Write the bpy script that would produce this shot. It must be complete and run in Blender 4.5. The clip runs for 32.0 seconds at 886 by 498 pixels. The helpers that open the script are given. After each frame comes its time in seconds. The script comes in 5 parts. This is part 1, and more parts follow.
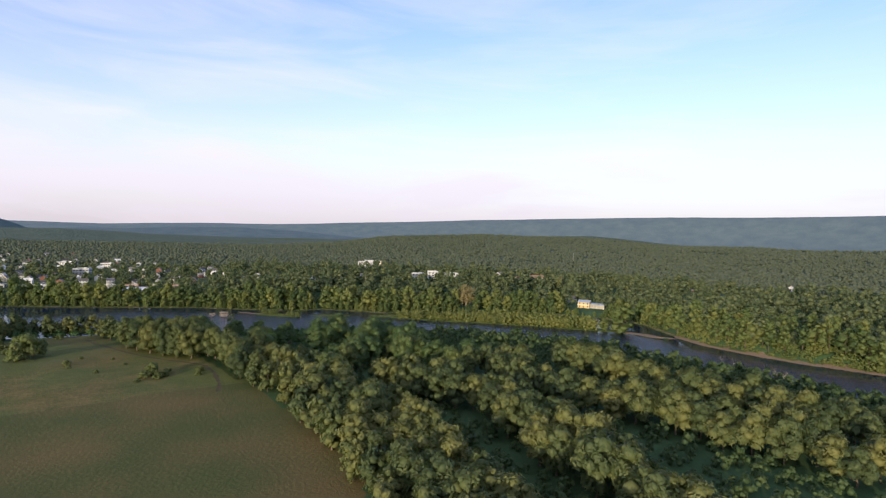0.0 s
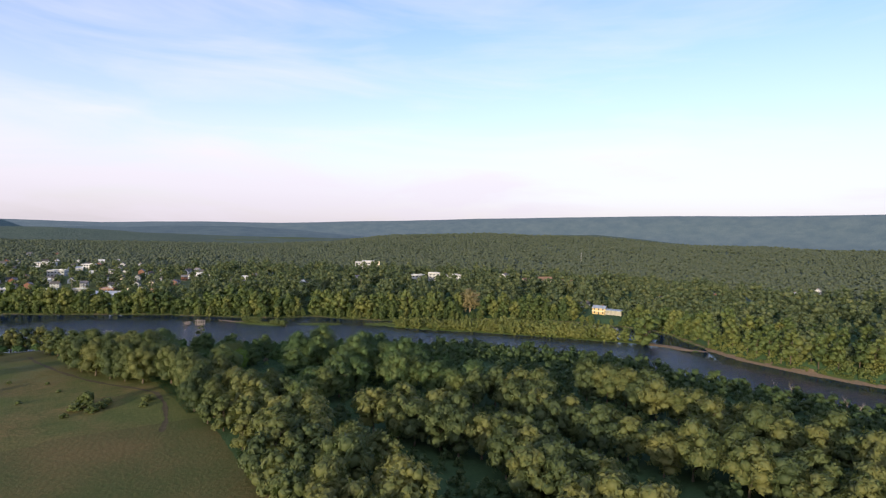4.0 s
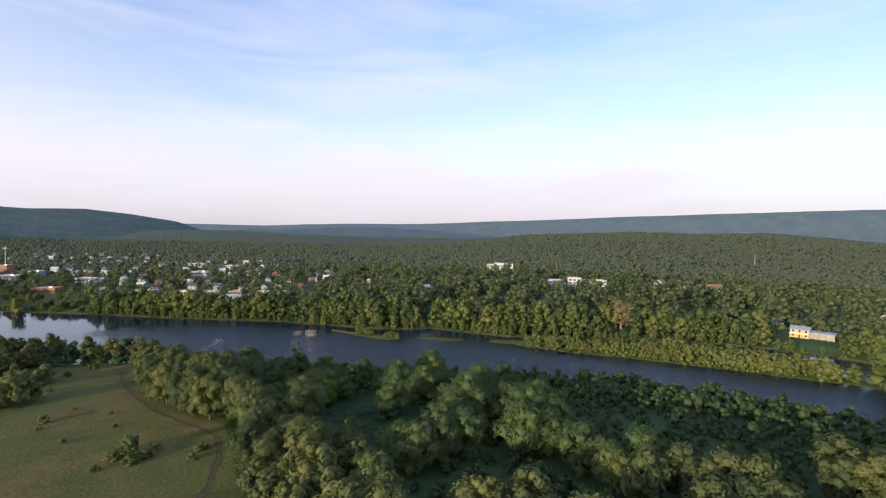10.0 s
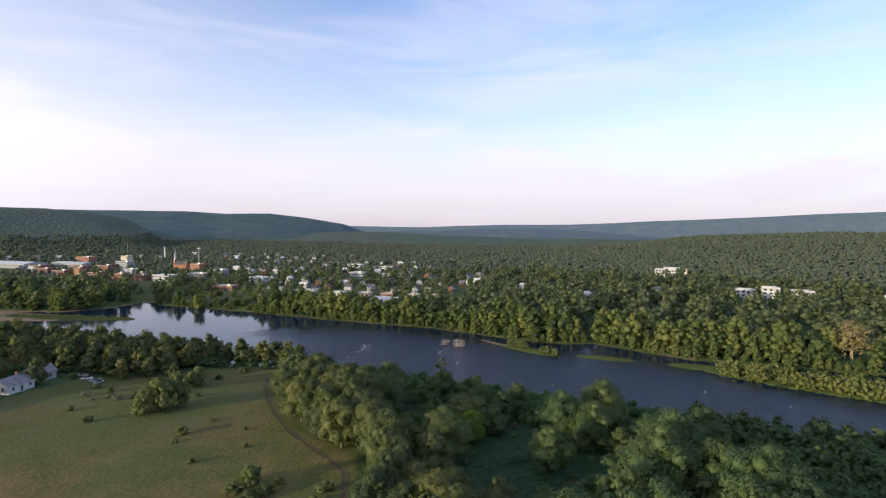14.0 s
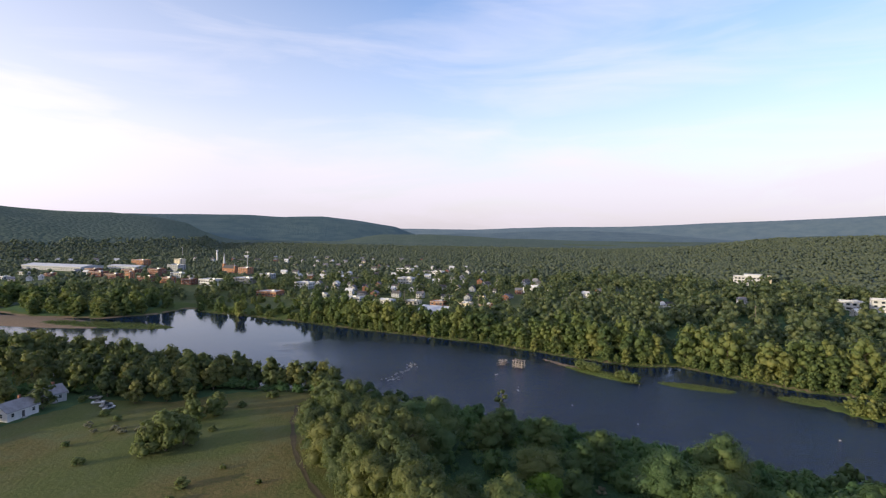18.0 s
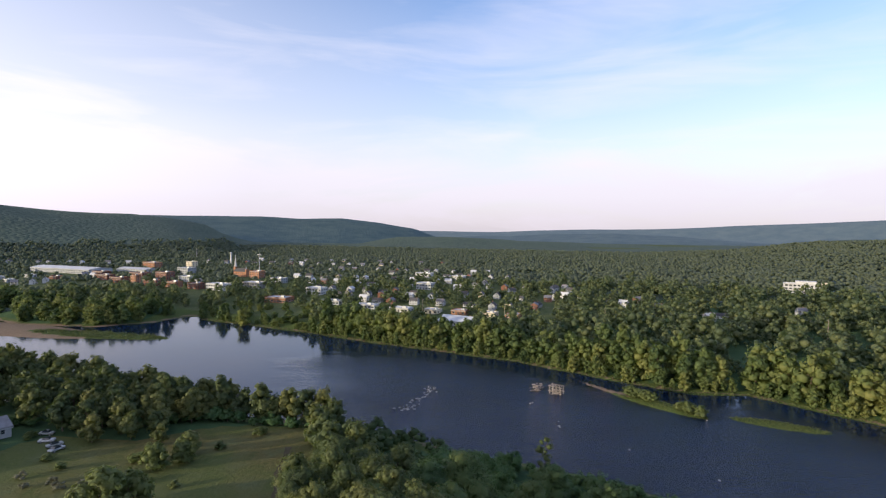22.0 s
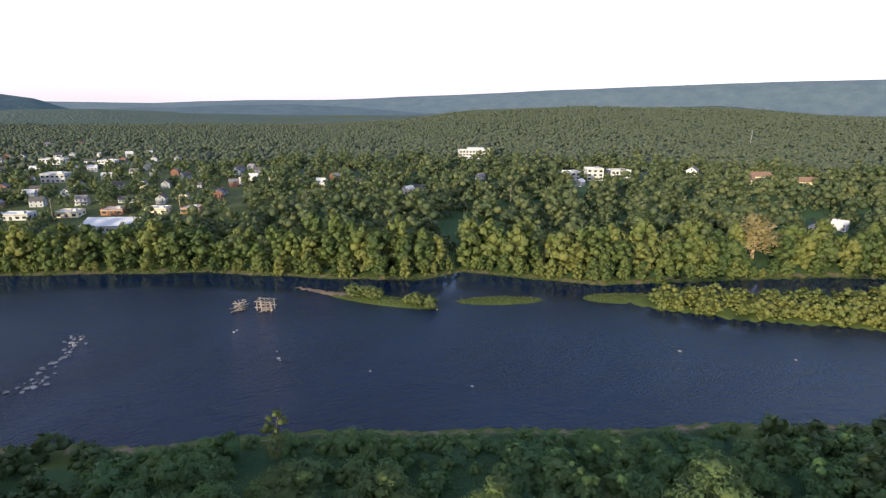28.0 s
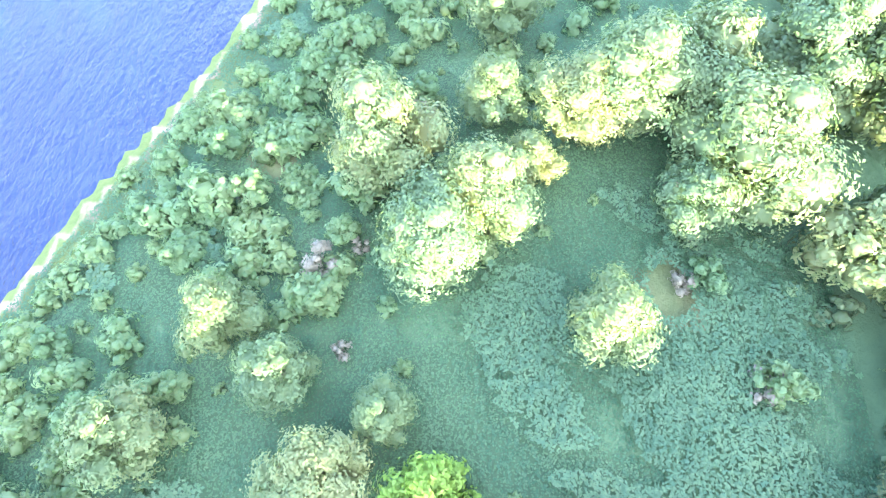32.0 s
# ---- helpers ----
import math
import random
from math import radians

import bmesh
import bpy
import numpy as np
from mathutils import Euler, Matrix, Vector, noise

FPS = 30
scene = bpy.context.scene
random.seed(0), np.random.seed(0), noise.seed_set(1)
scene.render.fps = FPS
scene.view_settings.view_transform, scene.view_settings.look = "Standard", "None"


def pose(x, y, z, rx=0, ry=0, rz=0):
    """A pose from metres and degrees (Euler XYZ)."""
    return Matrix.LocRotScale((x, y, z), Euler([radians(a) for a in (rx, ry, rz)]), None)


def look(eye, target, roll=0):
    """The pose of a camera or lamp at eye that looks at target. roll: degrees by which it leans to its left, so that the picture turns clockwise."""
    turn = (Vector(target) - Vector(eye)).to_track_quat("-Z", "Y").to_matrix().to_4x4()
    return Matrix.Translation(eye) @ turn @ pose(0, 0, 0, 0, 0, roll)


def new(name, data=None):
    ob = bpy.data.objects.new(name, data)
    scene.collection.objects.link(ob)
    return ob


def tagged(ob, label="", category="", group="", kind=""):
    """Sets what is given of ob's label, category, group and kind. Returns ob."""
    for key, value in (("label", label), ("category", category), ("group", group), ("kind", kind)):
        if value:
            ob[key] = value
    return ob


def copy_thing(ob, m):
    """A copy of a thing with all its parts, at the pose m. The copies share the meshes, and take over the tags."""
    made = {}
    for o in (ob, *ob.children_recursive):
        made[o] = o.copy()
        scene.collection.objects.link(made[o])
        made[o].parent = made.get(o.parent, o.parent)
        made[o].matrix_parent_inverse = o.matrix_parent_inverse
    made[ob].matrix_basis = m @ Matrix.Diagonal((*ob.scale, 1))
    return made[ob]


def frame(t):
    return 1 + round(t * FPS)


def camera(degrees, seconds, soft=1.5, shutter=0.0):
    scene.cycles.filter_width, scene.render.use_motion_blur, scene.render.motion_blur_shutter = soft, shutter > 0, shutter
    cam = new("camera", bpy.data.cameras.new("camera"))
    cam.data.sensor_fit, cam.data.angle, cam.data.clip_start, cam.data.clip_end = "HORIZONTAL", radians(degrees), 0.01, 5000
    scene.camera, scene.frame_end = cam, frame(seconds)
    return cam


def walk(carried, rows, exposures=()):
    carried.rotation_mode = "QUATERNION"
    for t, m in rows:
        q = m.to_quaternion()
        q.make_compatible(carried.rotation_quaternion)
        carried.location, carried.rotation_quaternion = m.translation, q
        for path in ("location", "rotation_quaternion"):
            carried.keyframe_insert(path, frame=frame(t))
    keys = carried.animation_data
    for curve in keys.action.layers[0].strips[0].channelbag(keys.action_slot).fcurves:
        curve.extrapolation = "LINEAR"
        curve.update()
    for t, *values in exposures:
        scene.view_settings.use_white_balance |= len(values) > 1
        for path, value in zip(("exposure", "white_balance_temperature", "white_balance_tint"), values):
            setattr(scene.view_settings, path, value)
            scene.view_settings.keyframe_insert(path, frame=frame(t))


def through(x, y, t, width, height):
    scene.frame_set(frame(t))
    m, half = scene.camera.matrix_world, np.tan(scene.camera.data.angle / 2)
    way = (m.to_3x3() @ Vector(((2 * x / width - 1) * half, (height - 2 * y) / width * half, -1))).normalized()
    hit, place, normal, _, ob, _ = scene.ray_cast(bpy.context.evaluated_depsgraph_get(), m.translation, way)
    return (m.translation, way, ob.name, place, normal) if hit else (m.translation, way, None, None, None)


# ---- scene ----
cam = camera(79.2, 32.0, soft=1.25)
PATH = [
    (0, (-0.337, 1.857, 74.155), (0.819, 3.488, 74.089), 1.95),
    (0.5, (2.898, 5.989, 74.199), (4.053, 7.62, 74.133), 1.97),
    (1, (6.181, 10.323, 74.433), (7.335, 11.955, 74.365), 1.90),
    (1.5, (9.649, 14.829, 74.63), (10.801, 16.462, 74.561), 1.93),
    (2, (13.032, 19.551, 74.762), (14.183, 21.185, 74.692), 1.95),
    (2.5, (16.396, 24.369, 74.843), (17.547, 26.003, 74.772), 1.95),
    (3, (19.661, 29.161, 74.738), (20.812, 30.795, 74.667), 1.85),
    (3.5, (23.0, 33.834, 74.551), (24.149, 35.469, 74.48), 1.95),
    (5.5, (36.443, 52.642, 74.103), (37.585, 54.282, 74.032), 1.75),
    (6, (39.794, 57.282, 74.019), (40.91, 58.94, 73.947), 1.78),
    (6.5, (43.246, 61.746, 74.005), (44.284, 63.454, 73.929), 1.80),
    (7, (46.477, 66.222, 74.073), (47.474, 67.954, 73.996), 1.72),
    (7.5, (49.468, 71.009, 74.237), (50.445, 72.752, 74.158), 1.75),
    (8, (52.745, 75.979, 74.49), (53.663, 77.754, 74.409), 1.67),
    (8.5, (55.757, 80.85, 74.648), (56.618, 82.653, 74.564), 1.48),
    (9, (58.621, 85.715, 74.672), (59.447, 87.534, 74.587), 1.50),
    (9.5, (61.191, 90.711, 74.268), (61.954, 92.558, 74.182), 1.40),
    (10, (63.345, 95.829, 73.675), (64.044, 97.701, 73.59), 1.30),
    (10.5, (64.864, 100.603, 73.415), (65.478, 102.504, 73.328), 1.30),
    (11, (66.187, 105.294, 73.378), (66.711, 107.222, 73.291), 1.30),
    (11.5, (67.26, 109.704, 73.318), (67.694, 111.654, 73.23), 1.30),
    (12, (68.162, 114.173, 73.266), (68.495, 116.143, 73.177), 1.20),
    (12.5, (69.031, 119.167, 73.166), (69.251, 121.153, 73.076), 1.10),
    (13, (69.813, 124.149, 73.158), (69.982, 126.14, 73.067), 1.00),
    (13.5, (70.328, 128.968, 73.058), (70.484, 130.96, 72.966), 0.90),
    (15.5, (71.309, 148.777, 72.735), (71.44, 150.771, 72.649), 0.75),
    (16, (71.197, 153.688, 72.749), (71.313, 155.683, 72.664), 0.70),
    (16.5, (71.09, 158.633, 72.826), (71.165, 160.63, 72.741), 0.65),
    (17, (70.876, 163.53, 72.915), (70.904, 165.528, 72.83), 0.60),
    (17.5, (70.696, 168.418, 73.002), (70.68, 170.416, 72.917), 0.60),
    (18, (70.465, 173.35, 73.089), (70.424, 175.348, 73.004), 0.70),
    (18.5, (70.043, 178.195, 73.204), (69.987, 180.193, 73.122), 0.70),
    (19, (69.774, 183.111, 73.254), (69.705, 185.108, 73.171), 0.80),
    (19.5, (69.332, 188.005, 73.051), (69.256, 190.002, 72.97), 0.70),
    (20, (68.947, 193.185, 72.934), (68.863, 195.182, 72.853), 0.70),
    (20.5, (68.825, 198.623, 72.636), (68.733, 200.619, 72.557), 0.80),
    (21, (68.576, 203.963, 72.403), (68.478, 205.959, 72.325), 0.80),
    (21.5, (68.125, 209.302, 72.25), (68.022, 211.298, 72.173), 0.80),
    (22, (67.736, 214.437, 72.247), (67.62, 216.432, 72.17), 0.80),
    (22.5, (67.318, 219.519, 72.206), (67.199, 221.514, 72.13), 0.80),
    (23, (67.036, 224.434, 72.293), (66.915, 226.429, 72.217), 0.80),
    (23.5, (66.773, 229.413, 72.273), (66.652, 231.408, 72.199), 0.80),
    (24, (66.78, 234.721, 72.178), (66.662, 236.716, 72.104), 0.80),
    (24.5, (66.944, 240.289, 72.045), (66.975, 242.288, 71.976), 0.80),
    (25, (67.251, 246.097, 71.906), (67.506, 248.08, 71.843), 0.90),
    (25.5, (67.868, 251.74, 71.71), (68.475, 253.645, 71.655), 1.00),
    (26, (68.538, 257.367, 71.481), (69.447, 259.148, 71.434), 0.90),
    (26.5, (69.546, 262.922, 71.19), (70.515, 264.671, 71.145), 1.00),
    (28.5, (72.702, 270.023, 70.355), (73.568, 271.46, 69.267), 1.20),
    (29, (75.512, 273.44, 70.743), (76.029, 274.275, 69.001), 1.00),
    (29.5, (78.301, 277.35, 71.667), (78.751, 278.085, 69.863), 0.20),
    (30, (81.453, 280.721, 72.102), (81.996, 281.389, 70.297), -2.40),
    (30.5, (84.552, 283.959, 72.012), (85.212, 284.511, 70.207), -4.30),
    (31, (87.88, 287.014, 72.235), (88.572, 287.506, 70.425), -5.60),
    (31.5, (91.152, 290.041, 72.678), (91.918, 290.324, 70.852), -7.10),
    (32, (94.579, 292.598, 73.281), (95.357, 292.699, 71.441), -6.80),
]
walk(cam, [(t, look(eye, target, roll)) for t, eye, target, roll in PATH],
     [(0.0, 0.06, 6360, 11), (26.5, 0.06, 6360, 11), (28.0, 0.45, 6380, 10), (28.5, 0.8, 6400, 6), (29.0, 1.80, 5950, -8), (29.5, 2.55, 5600, -10), (30.0, 3.08, 5450, -5), (31.0, 3.8, 5700, 7),
      (32.0, 4.3, 5900, 17)])

# ---------------------------------------------------------------- light
SUN_TO = Vector((-0.86, -0.48, 0.165)).normalized()      # towards the low evening sun
world = bpy.data.worlds.new("world")
scene.world = world
world.use_nodes = True


def build_world():
    nt = world.node_tree
    nt.nodes.clear()
    n = nt.nodes.new
    out, bg = n("ShaderNodeOutputWorld"), n("ShaderNodeBackground")
    sky = n("ShaderNodeTexSky")
    sky.sky_type = "NISHITA"
    sky.sun_disc = False
    sky.sun_elevation = math.asin(SUN_TO.z)
    sky.sun_rotation = math.atan2(SUN_TO.x, SUN_TO.y)
    sky.altitude, sky.air_density, sky.dust_density, sky.ozone_density = 150, 1.0, 1.4, 2.0
    tc = n("ShaderNodeTexCoord")
    sep = n("ShaderNodeSeparateXYZ")
    nt.links.new(tc.outputs["Generated"], sep.inputs[0])
    # thin cirrus, stretched along the wind
    mp = n("ShaderNodeMapping")
    mp.inputs["Rotation"].default_value = (0.0, radians(-7), radians(20))
    mp.inputs["Scale"].default_value = (1.3, 1.0, 7.0)
    nt.links.new(tc.outputs["Generated"], mp.inputs[0])
    nz = n("ShaderNodeTexNoise")
    nz.inputs["Scale"].default_value, nz.inputs["Detail"].default_value = 1.6, 7
    nz.inputs["Roughness"].default_value, nz.inputs["Distortion"].default_value = 0.55, 0.5
    nt.links.new(mp.outputs[0], nz.inputs["Vector"])
    cr = n("ShaderNodeValToRGB")
    cr.color_ramp.elements[0].position, cr.color_ramp.elements[1].position = 0.46, 0.70
    nt.links.new(nz.outputs["Fac"], cr.inputs[0])
    # bright veil low over the horizon
    veil = n("ShaderNodeValToRGB")
    e = veil.color_ramp.elements
    e[0].position, e[0].color = 0.0, (0.86, 0.86, 0.86, 1)
    e[1].position, e[1].color = 0.40, (0, 0, 0, 1)
    x = veil.color_ramp.elements.new(0.09)
    x.color = (0.74, 0.74, 0.74, 1)
    x = veil.color_ramp.elements.new(0.20)
    x.color = (0.34, 0.34, 0.34, 1)
    nt.links.new(sep.outputs["Z"], veil.inputs[0])
    tint = n("ShaderNodeValToRGB")
    e = tint.color_ramp.elements
    e[0].position, e[0].color = 0.0, (7.9, 7.15, 7.7, 1)
    e[1].position, e[1].color = 0.16, (9.7, 9.3, 10.2, 1)
    x = tint.color_ramp.elements.new(0.06)
    x.color = (8.9, 8.35, 9.1, 1)
    nt.links.new(sep.outputs["Z"], tint.inputs[0])
    high = n("ShaderNodeMath")
    high.operation = "MULTIPLY"
    high.inputs[1].default_value = 0.36
    nt.links.new(cr.outputs[0], high.inputs[0])
    mx = n("ShaderNodeMath")
    mx.operation = "ADD"
    mx.use_clamp = True
    nt.links.new(high.outputs[0], mx.inputs[0])
    glow = n("ShaderNodeVectorMath")
    glow.operation = "DOT_PRODUCT"
    glow.inputs[1].default_value = (SUN_TO.x, SUN_TO.y, 0)
    nt.links.new(tc.outputs["Generated"], glow.inputs[0])
    lit = n("ShaderNodeMath")
    lit.operation, lit.use_clamp = "MULTIPLY_ADD", True
    lit.inputs[1].default_value, lit.inputs[2].default_value = 0.55, 0.24
    nt.links.new(glow.outputs["Value"], lit.inputs[0])
    both = n("ShaderNodeMath")
    both.operation = "ADD"
    nt.links.new(veil.outputs[0], both.inputs[0])
    nt.links.new(lit.outputs[0], both.inputs[1])
    nt.links.new(both.outputs[0], mx.inputs[1])
    blue = n("ShaderNodeMix")
    blue.data_type, blue.blend_type = "RGBA", "MULTIPLY"
    blue.inputs["Factor"].default_value = 1.0
    blue.inputs["B"].default_value = SKY_GAIN
    nt.links.new(sky.outputs[0], blue.inputs["A"])
    mix = n("ShaderNodeMix")
    mix.data_type = "RGBA"
    nt.links.new(mx.outputs[0], mix.inputs["Factor"])
    nt.links.new(blue.outputs["Result"], mix.inputs["A"])
    west = n("ShaderNodeMapRange")
    west.inputs["From Min"].default_value, west.inputs["From Max"].default_value = -0.1, 0.5
    west.inputs["To Min"].default_value, west.inputs["To Max"].default_value = 0.0, 0.42
    nt.links.new(glow.outputs["Value"], west.inputs["Value"])
    lift = n("ShaderNodeMath")
    lift.operation = "MULTIPLY_ADD"
    lift.inputs[2].default_value = 1.0
    nt.links.new(west.outputs["Result"], lift.inputs[0])
    nt.links.new(veil.outputs[0], lift.inputs[1])
    gain = n("ShaderNodeVectorMath")
    gain.operation = "SCALE"
    nt.links.new(tint.outputs[0], gain.inputs[0])
    nt.links.new(lift.outputs[0], gain.inputs["Scale"])
    nt.links.new(gain.outputs[0], mix.inputs["B"])
    bg.inputs["Strength"].default_value = 0.10
    nt.links.new(mix.outputs["Result"], bg.inputs["Color"])
    nt.links.new(bg.outputs[0], out.inputs[0])


SKY_GAIN = (2.88, 2.80, 3.3, 1)
build_world()
sun = new("sun", bpy.data.lights.new("sun", "SUN"))
sun.data.energy, sun.data.angle, sun.data.color = 5.0, radians(0.6), (1.0, 0.82, 0.53)
sun.matrix_world = look(SUN_TO * 300, (0, 0, 0))


# ---------------------------------------------------------------- materials
def mat(name, rough=0.8, spec=0.3, metal=0.0):
    m = bpy.data.materials.new(name)
    m.use_nodes = True
    b = m.node_tree.nodes["Principled BSDF"]
    b.inputs["Roughness"].default_value = rough
    b.inputs["Specular IOR Level"].default_value = spec
    b.inputs["Metallic"].default_value = metal
    return m, m.node_tree, b


def ramp(nt, source, stops):
    r = nt.nodes.new("ShaderNodeValToRGB")
    els = r.color_ramp.elements
    while len(els) < len(stops):
        els.new(0.5)
    for el, (p, c) in zip(els, stops):
        el.position, el.color = p, (*c, 1)
    nt.links.new(source, r.inputs[0])
    return r.outputs[0]


def noise_of(nt, scale, detail=4, space="Object", stretch=None):
    tc = nt.nodes.new("ShaderNodeTexCoord")
    src = tc.outputs[space]
    if space == "World":
        src = nt.nodes.new("ShaderNodeNewGeometry").outputs["Position"]
    if stretch:
        mp = nt.nodes.new("ShaderNodeMapping")
        mp.inputs["Scale"].default_value = stretch
        nt.links.new(src, mp.inputs[0])
        src = mp.outputs[0]
    z = nt.nodes.new("ShaderNodeTexNoise")
    z.inputs["Scale"].default_value, z.inputs["Detail"].default_value = scale, detail
    nt.links.new(src, z.inputs["Vector"])
    return z.outputs["Fac"]


def world_pos(nt):
    return nt.nodes.new("ShaderNodeNewGeometry").outputs["Position"]


def wnoise(nt, scale, detail=4, stretch=None, rough=0.5):
    src = world_pos(nt)
    if stretch:
        mp = nt.nodes.new("ShaderNodeMapping")
        mp.inputs["Scale"].default_value = stretch
        nt.links.new(src, mp.inputs[0])
        src = mp.outputs[0]
    z = nt.nodes.new("ShaderNodeTexNoise")
    z.inputs["Scale"].default_value, z.inputs["Detail"].default_value = scale, detail
    z.inputs["Roughness"].default_value = rough
    nt.links.new(src, z.inputs["Vector"])
    return z.outputs["Fac"]


def mixc(nt, fac, a, b, kind="MIX"):
    m = nt.nodes.new("ShaderNodeMix")
    m.data_type, m.blend_type = "RGBA", kind
    for sock, v in ((m.inputs["Factor"], fac), (m.inputs["A"], a), (m.inputs["B"], b)):
        if isinstance(v, (int, float)):
            sock.default_value = v
        elif isinstance(v, tuple):
            sock.default_value = (*v, 1)
        else:
            nt.links.new(v, sock)
    return m.outputs["Result"]


def calc(nt, op, a, b=0.0, clamp=False):
    m = nt.nodes.new("ShaderNodeMath")
    m.operation, m.use_clamp = op, clamp
    for sock, v in ((m.inputs[0], a), (m.inputs[1], b)):
        if isinstance(v, (int, float)):
            sock.default_value = v
        else:
            nt.links.new(v, sock)
    return m.outputs[0]


def bump(nt, b, height, strength, distance):
    n = nt.nodes.new("ShaderNodeBump")
    n.inputs["Strength"].default_value, n.inputs["Distance"].default_value = strength, distance
    nt.links.new(height, n.inputs["Height"])
    nt.links.new(n.outputs[0], b.inputs["Normal"])


def foliage(name, dark, mid, light, per_object=0.5, through=0.33, spread=0.27):
    """Leaves: colour by tree, by clump and by single spray, with some light let through."""
    m, nt, b = mat(name, 0.60, 0.25)
    oi = nt.nodes.new("ShaderNodeObjectInfo").outputs["Random"]
    isl = nt.nodes.new("ShaderNodeNewGeometry").outputs["Random Per Island"]
    big = wnoise(nt, 0.09, 2)
    v = calc(nt, "MULTIPLY", oi, per_object)
    v = calc(nt, "ADD", v, calc(nt, "MULTIPLY", isl, 0.30))
    v = calc(nt, "ADD", v, calc(nt, "MULTIPLY", big, 0.85))
    v = calc(nt, "DIVIDE", v, per_object + 1.12)
    col = ramp(nt, v, [(0.5 - spread, dark), (0.5, mid), (0.5 + spread, light)])
    nt.links.new(col, b.inputs["Base Color"])
    tr = nt.nodes.new("ShaderNodeBsdfTranslucent")
    nt.links.new(mixc(nt, 1.0, col, (1.35, 1.45, 0.75), "MULTIPLY"), tr.inputs["Color"])
    ms = nt.nodes.new("ShaderNodeMixShader")
    ms.inputs[0].default_value = through
    nt.links.new(b.outputs[0], ms.inputs[1])
    nt.links.new(tr.outputs[0], ms.inputs[2])
    nt.links.new(ms.outputs[0], nt.nodes["Material Output"].inputs[0])
    return m


LEAF = foliage("leaf_green", (0.046, 0.074, 0.038), (0.098, 0.128, 0.050), (0.196, 0.196, 0.068))
# woods across the river: a little bluer, some haze mixed into the leaf colour
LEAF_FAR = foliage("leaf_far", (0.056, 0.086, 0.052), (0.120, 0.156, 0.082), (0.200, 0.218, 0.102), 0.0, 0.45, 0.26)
# distant canopy: pale, greyed and low in contrast, haze put into the colour
LEAF_HAZED = foliage("leaf_distant_hazed", (0.090, 0.118, 0.090), (0.128, 0.158, 0.112), (0.164, 0.190, 0.126), 0.0, 0.5, 0.30)
LEAF_BRIGHT = foliage("leaf_bright", (0.06, 0.13, 0.015), (0.09, 0.17, 0.02), (0.12, 0.20, 0.03))
LEAF_SHRUB = foliage("leaf_shrub", (0.074, 0.145, 0.066), (0.098, 0.178, 0.076), (0.140, 0.205, 0.082), 0.3, 0.42)
LEAF_BANK = foliage("leaf_bank", (0.058, 0.098, 0.042), (0.128, 0.172, 0.060), (0.226, 0.236, 0.080), 0.5, 0.42)
LEAF_GLADE = foliage("leaf_glade", (0.056, 0.106, 0.048), (0.092, 0.144, 0.055), (0.142, 0.168, 0.060))
# darker copy of the shrub leaves: shade under the wood put into the colour
LEAF_UNDER_SHADE = foliage("leaf_undergrowth_shade", (0.046, 0.080, 0.036), (0.066, 0.108, 0.046), (0.095, 0.130, 0.052), 0.3)
LEAF_VINE = foliage("leaf_vine", (0.030, 0.082, 0.038), (0.044, 0.102, 0.046), (0.064, 0.122, 0.054), 0.0, 0.33, 0.15)
LEAF_BRAMBLE = foliage("leaf_bramble", (0.044, 0.100, 0.048), (0.060, 0.124, 0.060), (0.082, 0.146, 0.068), 0.0, 0.33, 0.2)
LEAF_BRUSH = foliage("leaf_dead_brush", (0.11, 0.115, 0.075), (0.16, 0.16, 0.11), (0.22, 0.21, 0.145), 0.2, 0.2)
LEAF_DRY = foliage("leaf_dry", (0.16, 0.13, 0.06), (0.23, 0.19, 0.09), (0.29, 0.25, 0.13))
LEAF_WILLOW = foliage("leaf_willow", (0.09, 0.12, 0.045), (0.13, 0.165, 0.06), (0.18, 0.20, 0.075))


def simple(name, dark, light, scale=1.5, rough=0.85, spec=0.25, metal=0.0, rand=0.35, relief=0.02):
    """A worn plain surface: grain and blotches between two colours, varied from object to object."""
    m, nt, b = mat(name, rough, spec, metal)
    oi = nt.nodes.new("ShaderNodeObjectInfo").outputs["Random"]
    a = noise_of(nt, scale, 6)
    f = noise_of(nt, scale * 9, 3)
    v = calc(nt, "ADD", calc(nt, "MULTIPLY", a, 0.75), calc(nt, "MULTIPLY", f, 0.25))
    v = calc(nt, "ADD", v, calc(nt, "MULTIPLY", calc(nt, "SUBTRACT", oi, 0.5), rand))
    nt.links.new(ramp(nt, v, [(0.25, dark), (0.75, light)]), b.inputs["Base Color"])
    bump(nt, b, f, 0.5, relief)
    return m


BARK = simple("bark", (0.07, 0.055, 0.04), (0.16, 0.13, 0.10), 2.0, 0.9)
BARK_PALE = simple("bark_pale", (0.38, 0.28, 0.18), (0.58, 0.46, 0.32), 1.2, 0.85)
WOOD_GREY = simple("driftwood", (0.17, 0.145, 0.125), (0.36, 0.315, 0.28), 1.5, 0.9)
PAINT_WHITE = simple("white_siding", (0.40, 0.41, 0.42), (0.66, 0.66, 0.66), 0.5, 0.6, 0.3)
PAINT_CREAM = simple("cream_siding", (0.55, 0.48, 0.34), (0.72, 0.64, 0.48), 0.5, 0.65)
PAINT_YELLOW = simple("yellow_render", (0.52, 0.38, 0.17), (0.68, 0.52, 0.26), 0.4, 0.7)
PAINT_GREY = simple("grey_siding", (0.28, 0.30, 0.32), (0.44, 0.46, 0.48), 0.5, 0.7)
ROOF_GREY = simple("grey_shingle", (0.10, 0.10, 0.11), (0.24, 0.24, 0.26), 0.6, 0.85)
